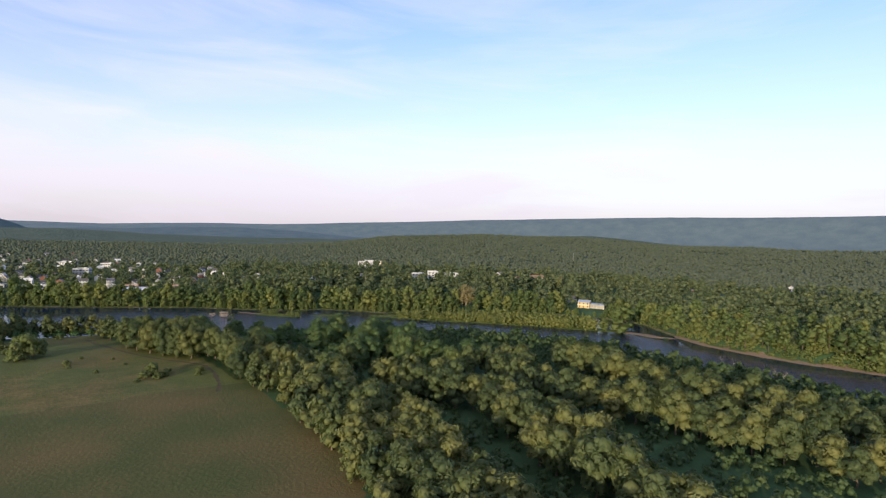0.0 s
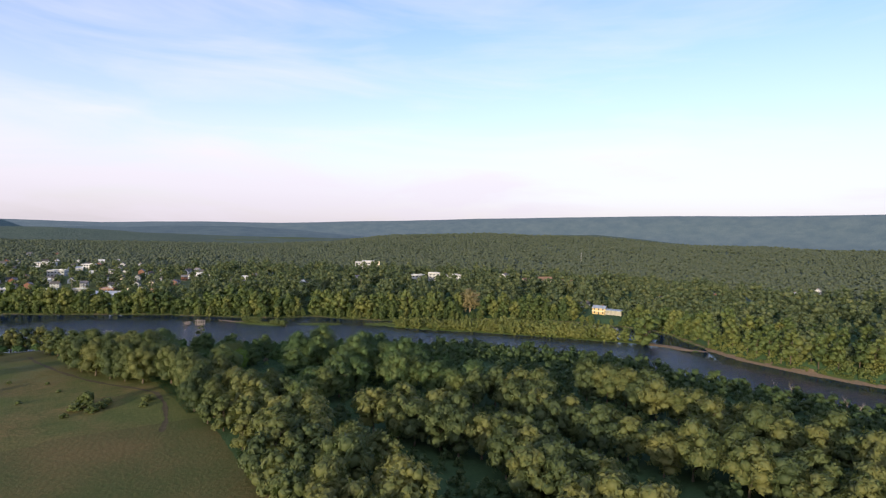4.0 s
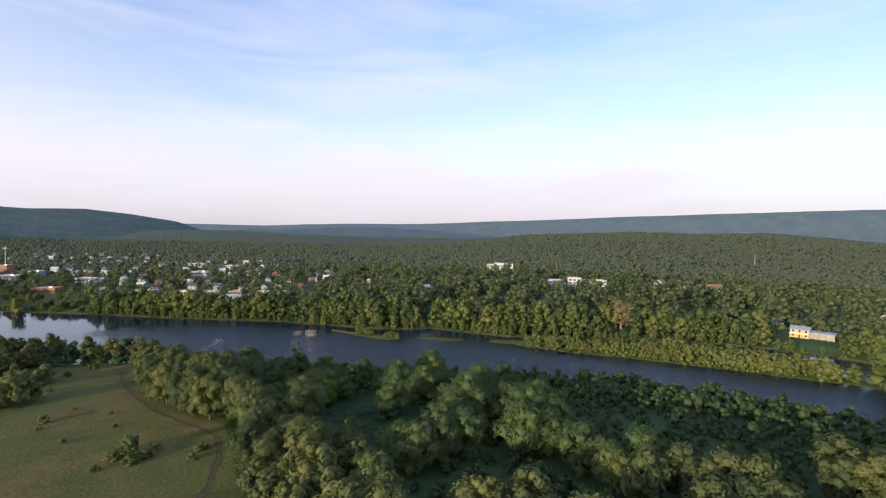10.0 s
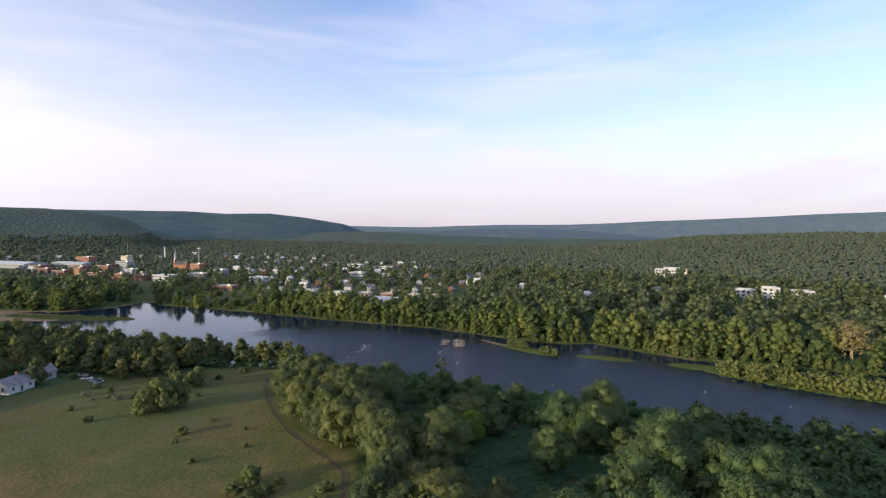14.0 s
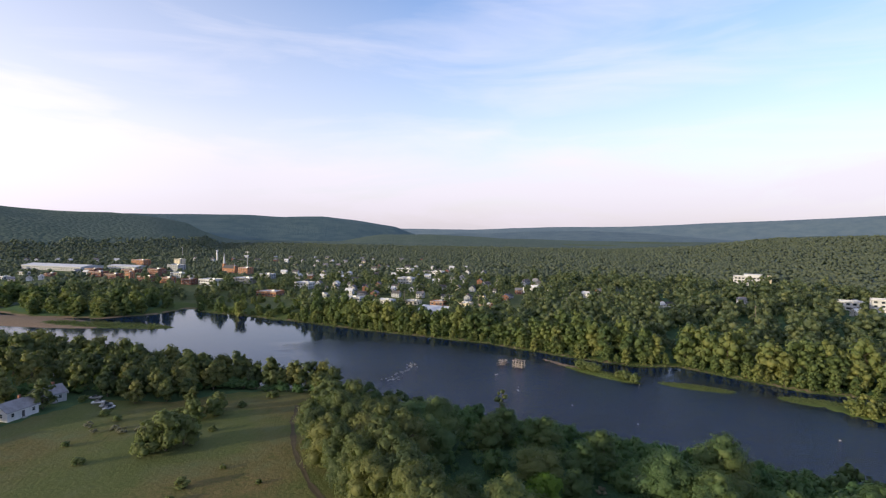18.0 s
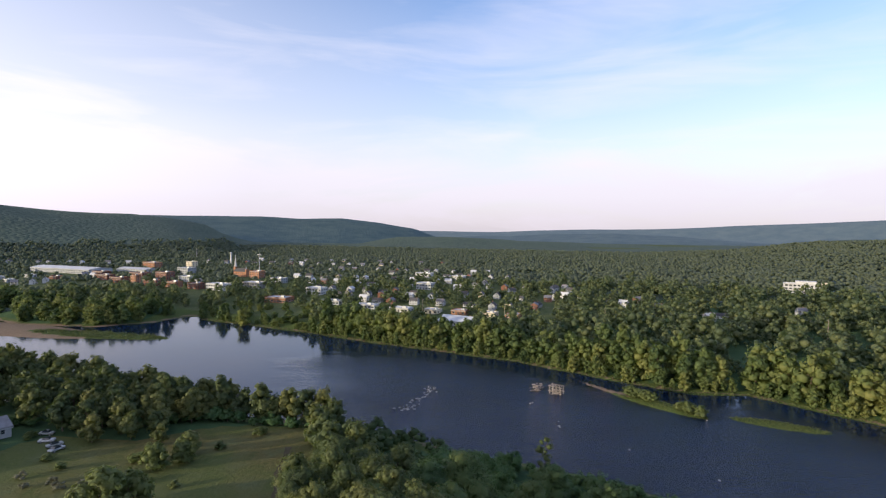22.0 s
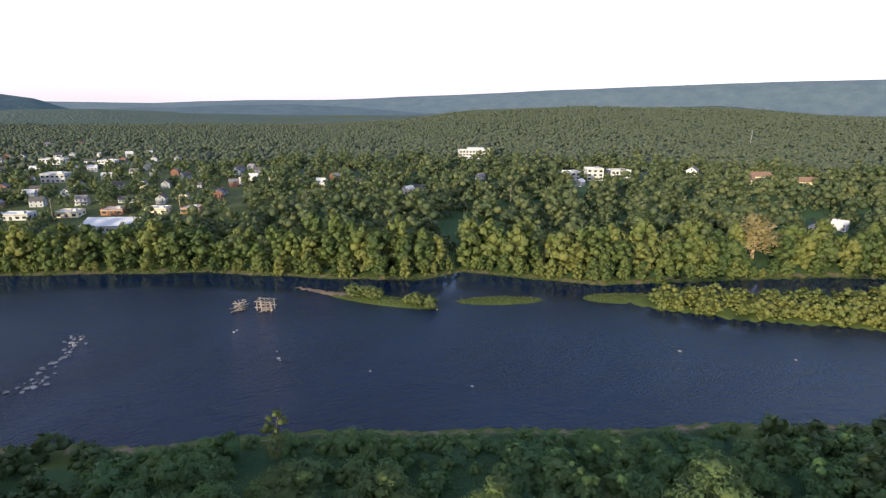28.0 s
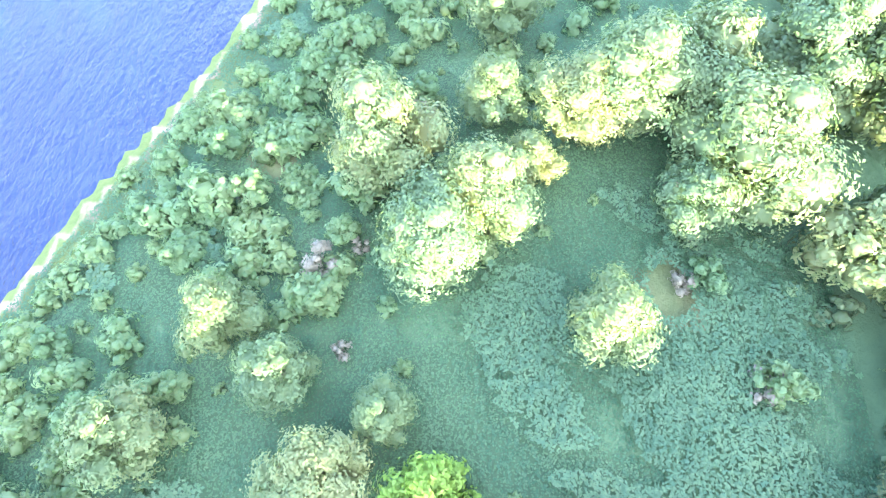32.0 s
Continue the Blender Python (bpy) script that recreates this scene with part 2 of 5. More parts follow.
ROOF_DARK = simple("dark_shingle", (0.05, 0.05, 0.055), (0.12, 0.115, 0.115), 0.6, 0.85)
ROOF_BROWN = simple("brown_shingle", (0.16, 0.095, 0.065), (0.26, 0.17, 0.12), 0.5, 0.85)
ROOF_PALE = simple("pale_membrane", (0.42, 0.43, 0.45), (0.62, 0.63, 0.65), 0.15, 0.6)
METAL_ROOF = simple("metal_roof", (0.30, 0.34, 0.40), (0.45, 0.50, 0.57), 0.3, 0.4, 0.5, 0.3)
BRICK = simple("red_brick", (0.15, 0.07, 0.05), (0.23, 0.115, 0.082), 0.4, 0.85)
BRICK_ORANGE = simple("orange_brick", (0.26, 0.125, 0.07), (0.38, 0.20, 0.12), 0.4, 0.85)
CONCRETE = simple("concrete", (0.30, 0.29, 0.27), (0.45, 0.44, 0.42), 0.5, 0.85)
ASPHALT = simple("asphalt", (0.045, 0.045, 0.048), (0.075, 0.075, 0.078), 0.4, 0.9)
STONE = simple("river_stone", (0.15, 0.145, 0.14), (0.36, 0.35, 0.335), 1.2, 0.7)
STEEL = simple("grey_steel", (0.38, 0.39, 0.40), (0.52, 0.53, 0.54), 1.0, 0.45, 0.5, 0.6)
GLASS_DARK, _nt, _b = mat("window_glass", 0.08, 0.6)
_b.inputs["Base Color"].default_value = (0.03, 0.04, 0.05, 1)


def water_material():
    m, nt, b = mat("river_water", 0.09, 0.5)
    b.inputs["IOR"].default_value = 1.33
    big = wnoise(nt, 0.018, 3, (1.0, 1.6, 1.0))
    nt.links.new(ramp(nt, big, [(0.3, (0.004, 0.011, 0.032)), (0.7, (0.007, 0.018, 0.048))]), b.inputs["Base Color"])
    small = wnoise(nt, 0.55, 4, (1.0, 1.8, 1.0), 0.6)
    mid = wnoise(nt, 0.12, 2, (1.0, 1.6, 1.0))
    at = nt.nodes.new("ShaderNodeAttribute")
    at.attribute_name = "open_water"
    reach = calc(nt, "ADD", at.outputs["Fac"], calc(nt, "MULTIPLY", calc(nt, "SUBTRACT", wnoise(nt, 0.02, 3, (0.7, 1.6, 1)), 0.5), 0.7))
    gust = ramp(nt, reach, [(0.15, (0.012, 0.012, 0.012)), (0.85, (1, 1, 1))])
    h = calc(nt, "ADD", calc(nt, "MULTIPLY", small, 0.5), calc(nt, "MULTIPLY", mid, 0.5))
    h = calc(nt, "MULTIPLY", h, gust)
    bump(nt, b, h, 1.0, 1.15)
    return m


WATER = water_material()


def ground_material():
    """Forest floor, meadow, mown field, gravel and bank grass, by the plan's cover weights."""
    m, nt, b = mat("ground_cover", 0.95, 0.12)
    at = nt.nodes.new("ShaderNodeAttribute")
    at.attribute_name = "cover"
    sp = nt.nodes.new("ShaderNodeSeparateColor")
    nt.links.new(at.outputs["Color"], sp.inputs[0])
    at2 = nt.nodes.new("ShaderNodeAttribute")
    at2.attribute_name = "cover_b"
    sp2 = nt.nodes.new("ShaderNodeSeparateColor")
    nt.links.new(at2.outputs["Color"], sp2.inputs[0])
    fine, mid, big = wnoise(nt, 0.8, 5, None, 0.65), wnoise(nt, 0.10, 5, None, 0.6), wnoise(nt, 0.025, 3)
    rag = calc(nt, "MULTIPLY", calc(nt, "SUBTRACT", mid, 0.5), 0.8)

    def edge(w):
        return ramp(nt, calc(nt, "ADD", w, rag), [(0.40, (0, 0, 0)), (0.60, (1, 1, 1))])

    floor = ramp(nt, calc(nt, "ADD", calc(nt, "MULTIPLY", fine, 0.5), calc(nt, "MULTIPLY", mid, 0.5)),
                 [(0.3, (0.040, 0.080, 0.036)), (0.7, (0.060, 0.104, 0.046))])
    dry = ramp(nt, calc(nt, "ADD", calc(nt, "MULTIPLY", mid, 0.65), calc(nt, "MULTIPLY", fine, 0.35)),
               [(0.30, (0.055, 0.072, 0.022)), (0.43, (0.102, 0.095, 0.034)), (0.56, (0.150, 0.116, 0.048)), (0.74, (0.210, 0.150, 0.066))])
    green = ramp(nt, calc(nt, "ADD", calc(nt, "MULTIPLY", mid, 0.5), calc(nt, "MULTIPLY", fine, 0.5)),
                 [(0.3, (0.066, 0.088, 0.026)), (0.7, (0.122, 0.127, 0.044))])
    meadow = mixc(nt, ramp(nt, big, [(0.44, (0, 0, 0)), (0.61, (1, 1, 1))]), green, dry)
    mown = ramp(nt, calc(nt, "ADD", calc(nt, "MULTIPLY", big, 0.7), calc(nt, "MULTIPLY", fine, 0.3)),
                [(0.38, (0.062, 0.080, 0.026)), (0.50, (0.094, 0.090, 0.034)), (0.62, (0.132, 0.100, 0.042))])
    gravel = ramp(nt, fine, [(0.3, (0.15, 0.108, 0.072)), (0.7, (0.25, 0.185, 0.128))])
    bank = ramp(nt, calc(nt, "ADD", calc(nt, "MULTIPLY", mid, 0.5), calc(nt, "MULTIPLY", fine, 0.5)),
                [(0.3, (0.050, 0.080, 0.022)), (0.7, (0.095, 0.120, 0.036))])
    # far woods and hills: canopy green with slight bluish haze in the colour
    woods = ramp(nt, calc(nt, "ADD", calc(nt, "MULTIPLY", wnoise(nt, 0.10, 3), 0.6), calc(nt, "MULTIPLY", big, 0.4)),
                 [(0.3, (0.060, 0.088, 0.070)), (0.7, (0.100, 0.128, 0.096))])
    lawn = ramp(nt, mid, [(0.3, (0.055, 0.082, 0.03)), (0.7, (0.10, 0.115, 0.05))])
    c = mixc(nt, edge(sp.outputs[0]), floor, meadow)
    c = mixc(nt, edge(sp.outputs[1]), c, mown)
    c = mixc(nt, edge(sp2.outputs[0]), c, bank)
    c = mixc(nt, edge(sp.outputs[2]), c, gravel)
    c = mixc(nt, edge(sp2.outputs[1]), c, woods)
    c = mixc(nt, edge(sp2.outputs[2]), c, lawn)
    nt.links.new(c, b.inputs["Base Color"])
    canopy = nt.nodes.new("ShaderNodeTexVoronoi")
    canopy.inputs["Scale"].default_value = 0.11
    nt.links.new(world_pos(nt), canopy.inputs["Vector"])
    hh = calc(nt, "MULTIPLY", calc(nt, "SUBTRACT", 1.0, canopy.outputs["Distance"]), sp2.outputs[1])
    hh = calc(nt, "ADD", calc(nt, "MULTIPLY", hh, 3.0), calc(nt, "MULTIPLY", fine, 0.35))
    bump(nt, b, hh, 0.9, 1.0)
    return m


GROUND = ground_material()


# ---------------------------------------------------------------- mesh helpers
def mesh_np(name, v, quads=None, tris=None, material=None, smooth=False):
    """A mesh from numpy arrays of corners, four-sided and three-sided faces."""
    me = bpy.data.meshes.new(name)
    v = np.asarray(v, np.float32)
    loops, starts, totals, at = [], [], [], 0
    for faces, k in ((quads, 4), (tris, 3)):
        if faces is not None and len(faces):
            faces = np.asarray(faces, np.int32)
            loops.append(faces.ravel())
            starts.append(at + np.arange(len(faces), dtype=np.int32) * k)
            at += len(faces) * k
    me.vertices.add(len(v))
    me.vertices.foreach_set("co", v.ravel())
    me.loops.add(at)
    me.loops.foreach_set("vertex_index", np.concatenate(loops))
    s = np.concatenate(starts)
    me.polygons.add(len(s))
    me.polygons.foreach_set("loop_start", s)
    if smooth:
        me.polygons.foreach_set("use_smooth", np.ones(len(s), bool))
    me.update(calc_edges=True)
    me.validate()
    if material:
        me.materials.append(material)
    return me


def part(name, bm, material, parent, label=""):
    """Links a bmesh as one mesh object under a thing or a part."""
    if isinstance(bm, bpy.types.Mesh):
        me = bm
    else:
        me = bpy.data.meshes.new(name)
        bm.to_mesh(me)
        bm.free()
        me.materials.append(material)
    ob = new(name, me)
    ob.parent = parent
    return tagged(ob, label)


def thing(name, label, category, group="", kind="", m=None):
    ob = new(name)
    ob.empty_display_size = 0.5
    if m is not None:
        ob.matrix_world = m
    return tagged(ob, label, category, group, kind)


def box(bm, x0, y0, z0, x1, y1, z1, bevel=0.0):
    r = bmesh.ops.create_cube(bm, size=1.0, matrix=Matrix.Translation(((x0 + x1) / 2, (y0 + y1) / 2, (z0 + z1) / 2))
                              @ Matrix.Diagonal((x1 - x0, y1 - y0, z1 - z0, 1)))
    if bevel:
        es = {e for v in r["verts"] for e in v.link_edges}
        bmesh.ops.bevel(bm, geom=list(es), offset=bevel, segments=1, affect="EDGES")
    return bm


def boxes(*args):
    bm = bmesh.new()
    for a in args:
        box(bm, *a)
    return bm


def tube(bm, a, b, r0, r1, n=6):
    """A tapered round piece from a to b."""
    a, b = Vector(a), Vector(b)
    q = (b - a).to_track_quat("Z", "Y").to_matrix()
    rings = []
    for p, r in ((a, r0), (b, r1)):
        rings.append([bm.verts.new(p + q @ Vector((r * math.cos(t * 2 * math.pi / n), r * math.sin(t * 2 * math.pi / n), 0))) for t in range(n)])
    for i in range(n):
        bm.faces.new((rings[0][i], rings[0][(i + 1) % n], rings[1][(i + 1) % n], rings[1][i]))
    bm.faces.new(rings[1])
    bm.faces.new(rings[0][::-1])


def along(line, step):
    """Points every so many metres along a polyline, with the distance run."""
    line = [Vector((*p, 0)) for p in line]
    out, run = [], 0.0
    for a, b in zip(line, line[1:]):
        n = max(1, int((b - a).length / step))
        out += [a.lerp(b, i / n) for i in range(n)]
    return out + [line[-1]]


def seg_dist(x, y, line):
    """Distance of points from a polyline."""
    d = np.full(np.shape(x), 1e9)
    for (ax, ay), (bx, by) in zip(line, line[1:]):
        ux, uy = bx - ax, by - ay
        t = np.clip(((x - ax) * ux + (y - ay) * uy) / (ux * ux + uy * uy), 0, 1)
        d = np.minimum(d, np.hypot(x - ax - t * ux, y - ay - t * uy))
    return d


def inside(x, y, poly):
    c = np.zeros(np.shape(x), bool)
    for (ax, ay), (bx, by) in zip(poly, poly[1:] + poly[:1]):
        if ay != by:
            c ^= ((ay > y) != (by > y)) & (x < (bx - ax) * (y - ay) / (by - ay) + ax)
    return c


def step(a, b, v):
    t = np.clip((v - a) / (b - a), 0, 1)
    return t * t * (3 - 2 * t)


# ---------------------------------------------------------------- plan
NEAR = [(-1400, 700), (-700, 600), (-300, 490), (-160, 458), (-105, 441), (-60, 424), (-15, 410), (30, 402), (69, 383), (98, 373),
        (126, 358), (150, 345), (182, 330), (220, 308), (258, 276), (286, 230), (300, 180), (308, 120), (318, 50), (330, -120), (380, -500), (500, -1400)]
FAR = [(-1400, 860), (-700, 720), (-330, 610), (-250, 572), (-196, 571), (-166, 592), (-158, 622), (-146, 622), (-138, 608), (-108, 597), (-41, 568),
       (6, 543), (42, 528), (89, 507), (140, 471), (166, 455), (190, 456), (206, 440), (230, 416), (273, 399), (330, 376), (370, 347), (395, 312),
       (404, 286), (402, 268), (388, 246), (375, 222), (367, 200), (367, 167), (371, 139), (383, 104), (400, 20), (420, -120), (470, -500), (600, -1400)]
RIVER = NEAR + FAR[::-1]
ISLAND = [(220, 398), (232, 379), (249, 361), (271, 344), (308, 306), (336, 276), (350, 262), (361, 239), (369, 232), (371, 242), (363, 262),
          (352, 285), (338, 312), (316, 340), (284, 366), (246, 390)]
FIELD = [(45, 60), (54, 110), (62, 130), (66, 150), (66, 181), (63, 228), (61, 262), (57, 289), (46, 305), (37, 320), (28, 340), (20, 362), (13, 393), (-8, 394),
         (-24, 389), (-36, 376), (-66, 374), (-84, 330), (-120, 260), (-150, 120), (-170, -120), (40, -120)]
CAMP = (70.0, 190.0)


def isle(x, y, cx, cy, half, wide, turn, top):
    c, s = math.cos(radians(turn)), math.sin(radians(turn))
    u, v = ((x - cx) * c + (y - cy) * s) / half, (-(x - cx) * s + (y - cy) * c) / wide
    return top * (1 - (u * u + v * v)) * 1.6


def isles(x, y):
    z = isle(x, y, 144, 441, 23, 5.0, -48, 0.7)
    z = np.maximum(z, isle(x, y, 127, 461, 14, 2.0, -52, 0.35))
    z = np.maximum(z, isle(x, y, 183, 420, 17, 4.5, -24, 0.4))
    z = np.maximum(z, isle(x, y, 228, 399, 18, 6, -28, 0.5))
    z = np.maximum(z, isle(x, y, -174, 545, 50, 9, -5, 0.6))
    z = np.maximum(z, isle(x, y, -250, 557, 84, 18, -12, 0.9))
    z = np.maximum(z, isle(x, y, 366, 232, 12, 3.5, -50, 0.4))
    land = inside(x, y, ISLAND)
    di = seg_dist(x, y, ISLAND + ISLAND[:1])
    z = np.where(land, 0.35 * step(0, 3, di) + 1.3 * step(3, 14, di), z)
    return z


def ridge(r, az, dist, wide, azs, tops, back=2.5):
    h = np.interp(az, azs, tops)
    w = np.where(r < dist, wide, wide * back)
    return h * np.exp(-((r - dist) / w) ** 2)


def lumps(x, y, s, seed):
    """Soft rolling noise made of a few waves."""
    g = np.random.RandomState(seed)
    z = 0
    for k in range(7):
        a, p, f = g.uniform(0, 6.28), g.uniform(0, 6.28), g.uniform(0.6, 2.2) / s
        z = z + np.sin((x * math.cos(a) + y * math.sin(a)) * f * 6.28 + p) / (f * s)
    return z / 7


def height(x, y):
    x, y = np.asarray(x, float), np.asarray(y, float)
    d_n, d_f = seg_dist(x, y, NEAR), seg_dist(x, y, FAR)
    wet = inside(x, y, RIVER)
    d = np.minimum(d_n, d_f)
    d = d + 1.2 * np.sin(x * 0.19 + 1.3 * np.sin(y * 0.11)) * np.exp(-d / 25)
    near_side = d_n < d_f
    land_n = 0.4 * step(0, 3, d) + 2.6 * step(2, 16, d) + 2.2 * step(15, 70, d)
    land_f = 0.6 * step(0, 4, d) + 2.6 * step(4, 20, d) + 5.5 * step(20, 180, d)
    land_f = land_f + np.where((x > 355) & (y < 235), 3.0 * step(5, 16, d), 0)
    z = np.where(wet, -0.1 - 2.2 * step(0, 22, d), np.where(near_side, land_n, land_f) + 0.35 * lumps(x, y, 60, 3) * step(8, 40, d))
    z = np.where(wet, np.maximum(z, isles(x, y)), z)
    r, az = np.hypot(x - CAMP[0], y - CAMP[1]), np.degrees(np.arctan2(x - CAMP[0], y - CAMP[1]))
    hill = ridge(r, az, 1650, 330, [-180, -80, -60, -44, -38, -33, -30, -27, -24, 0, 180], [60, 70, 110, 118, 104, 92, 80, 60, 10, 0, 0])
    hill = np.maximum(hill, ridge(r, az, 2050, 230, [-180, -13, -8, -2, 3, 9, 12, 180], [0, 0, 30, 34, 24, 10, 0, 0]))
    dome = ridge(r, az, 1650, 560, [-180, 16, 24, 31, 37, 45, 54, 64, 75, 90, 180], [0, 2, 14, 38, 52, 58, 57, 48, 44, 52, 40], 1.2)
    hill = np.maximum(hill, dome)
    rough = lumps(x, y, 700, 5) * np.clip(hill / 90, 0, 1) * 7 + lumps(x, y, 190, 9) * np.clip(hill / 60, 0, 1) * 2.5
    ribs = lumps(x, y, 520, 15) * np.clip(hill / 60, 0, 1) * 20 * step(1000, 1500, r)
    return z + np.where(wet, 0, hill + ribs + rough * step(700, 1100, r))


def graded(lo, hi, fine, far, grow=1.09):
    mid = list(np.arange(lo, hi + 0.1, fine))
    up, s = [], fine
    while (up[-1] if up else hi) < far:
        s *= grow
        up.append((up[-1] if up else hi) + s)
    down, s = [], fine
    while (down[-1] if down else lo) > -far:
        s *= grow
        down.append((down[-1] if down else lo) - s)
    return np.array(down[::-1] + mid + up)


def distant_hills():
    """The ranges beyond the valley, row behind row: a backdrop with emission for haze."""
    for k, (dist, wide, azs, tops, haze_glow) in enumerate((
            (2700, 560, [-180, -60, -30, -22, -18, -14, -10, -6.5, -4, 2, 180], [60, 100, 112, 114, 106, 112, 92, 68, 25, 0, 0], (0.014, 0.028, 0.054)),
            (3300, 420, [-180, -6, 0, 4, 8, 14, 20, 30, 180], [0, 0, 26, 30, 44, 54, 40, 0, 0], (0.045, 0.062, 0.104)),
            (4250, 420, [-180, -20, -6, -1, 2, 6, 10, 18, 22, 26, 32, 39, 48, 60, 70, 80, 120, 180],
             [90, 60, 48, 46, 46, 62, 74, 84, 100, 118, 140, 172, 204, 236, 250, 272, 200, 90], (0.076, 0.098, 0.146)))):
        az, q = np.meshgrid(np.linspace(-180, 180, 721), np.linspace(-2.0, 1.5, 16))
        r = dist + q * wide
        x, y = CAMP[0] + r * np.sin(np.radians(az)), CAMP[1] + r * np.cos(np.radians(az))
        h = np.interp(az, azs, tops)
        z = (h + 9) * np.exp(-q ** 2) + (lumps(x, y, 520, 15 + k) * 16 + lumps(x, y, 210, 40 + k) * 5) * np.clip(h / 60, 0, 1) * np.clip(2 - np.abs(q), 0, 1) * np.clip(np.abs(q) * 2, 0.12, 1)
        i = np.arange(az.size).reshape(az.shape)
        quads = np.stack([i[:-1, :-1], i[:-1, 1:], i[1:, 1:], i[1:, :-1]], -1).reshape(-1, 4)
        m, nt, b = mat("hazed_distant_woods", 0.95, 0.1)
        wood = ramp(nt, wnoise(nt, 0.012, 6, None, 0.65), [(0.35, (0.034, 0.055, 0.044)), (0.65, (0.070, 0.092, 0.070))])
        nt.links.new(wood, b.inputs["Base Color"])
        # bluish emission stands in for haze, stronger on the farther ranges
        b.inputs["Emission Color"].default_value, b.inputs["Emission Strength"].default_value = (*haze_glow, 1), 1.0
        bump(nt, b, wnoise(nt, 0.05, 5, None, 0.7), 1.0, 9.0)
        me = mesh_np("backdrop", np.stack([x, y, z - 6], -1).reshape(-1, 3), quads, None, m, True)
        tagged(new("backdrop", me), "range of wooded hills beyond the valley, hazed by a bluish glow", "hills", kind="structure")


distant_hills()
TOWN = [(-560, 700), (-420, 690), (-170, 640), (-60, 600), (30, 575), (110, 575), (150, 610), (230, 620), (260, 680), (190, 780), (120, 900), (-100, 1080), (-500, 1150), (-700, 900)]


def build_ground():
    gx, gy = graded(-270, 430, 2.8, 4850, 1.10), graded(60, 640, 2.8, 4850, 1.10)
    X, Y = np.meshgrid(gx, gy)
    Z = height(X, Y)
    nx, ny = len(gx), len(gy)
    i = np.arange(nx * ny).reshape(ny, nx)
    quads = np.stack([i[:-1, :-1], i[:-1, 1:], i[1:, 1:], i[1:, :-1]], -1).reshape(-1, 4)
    me = mesh_np("ground", np.stack([X, Y, Z], -1).reshape(-1, 3), quads, None, GROUND, True)
    x, y, z = X.ravel(), Y.ravel(), Z.ravel()
    fld = (inside(x, y, FIELD) | (seg_dist(x, y, FIELD[:13]) < 4)).astype(float)
    mud = (np.hypot((x - 117) / 1.4, y - 267) < 4) | (np.hypot(x - 140, (y - 322) * 1.4) < 6)
    mown = fld * (y < 241 + 0.06 * (x - 50))
    wet = inside(x, y, RIVER)
    d = np.minimum(seg_dist(x, y, NEAR), seg_dist(x, y, FAR))
    grav = np.maximum(((x < -176) & wet & (y > 530) & (isle(x, y, -174, 545, 50, 9, -5, 1) < 0)).astype(float), (isle(x, y, 127, 461, 16, 3.0, -52, 1) > 0).astype(float))
    grav = np.maximum(grav, ((d < 3.5 + 6 * (lumps(x, y, 22, 31) > 0.1)) & (x > 355) & (y < 228)).astype(float))
    grav = np.maximum(grav, (np.hypot(x - 364, y - 243) < 15).astype(float) * (z > -0.2))
    grav = np.maximum(grav, 0.55 * ((d < 4) & ~wet))
    track = seg_dist(x, y, [(53, 236), (57, 262), (55, 278), (43, 296), (23, 331), (15, 356)])
    bank = np.where(wet, 1.0 - grav, (d < np.where(seg_dist(x, y, NEAR) < seg_dist(x, y, FAR), 10, 6)) & (z < 3.2))
    bank = np.maximum(bank, ((x > -175) & (x < -45) & (y > 560) & (d < 40)).astype(float))
    r = np.hypot(x - CAMP[0], y - CAMP[1])
    far_side = (seg_dist(x, y, FAR) < seg_dist(x, y, NEAR)) & ~wet
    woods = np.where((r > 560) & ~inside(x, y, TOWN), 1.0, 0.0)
    lawn = (inside(x, y, TOWN) | (far_side & (r < 800) & (d > 60) & (x < -40)) | mud).astype(float)
    lawn = np.maximum(lawn, 0.45 * fld * step(268, 325, y - 0.25 * (x - 20)))
    az = np.degrees(np.arctan2(x - CAMP[0], y - CAMP[1]))
    for a0, r0, wa, wr in ((20, 2500, 3.5, 130), (14, 2050, 3.0, 90), (69, 2250, 5.0, 60), (78, 2100, 4, 70), (46, 3500, 3, 80), (8, 2900, 3, 120), (55, 2700, 4, 45)):
        patch = ((az - a0) / wa) ** 2 + ((r - r0) / wr) ** 2 < 1
        lawn, woods = np.where(patch, 1.0, lawn), np.where(patch, 0.0, woods)
    for name, cols in (("cover", (fld, mown, grav)), ("cover_b", (bank, woods, lawn))):
        at = me.color_attributes.new(name, "FLOAT_COLOR", "POINT")
        rgba = np.ones((len(x), 4), np.float32)
        for k, c in enumerate(cols):
            rgba[:, k] = c
        at.data.foreach_set("color", rgba.ravel())
    tagged(new("ground", me), "meadow, forest floor, river banks and wooded hills", "ground", kind="structure")


build_ground()


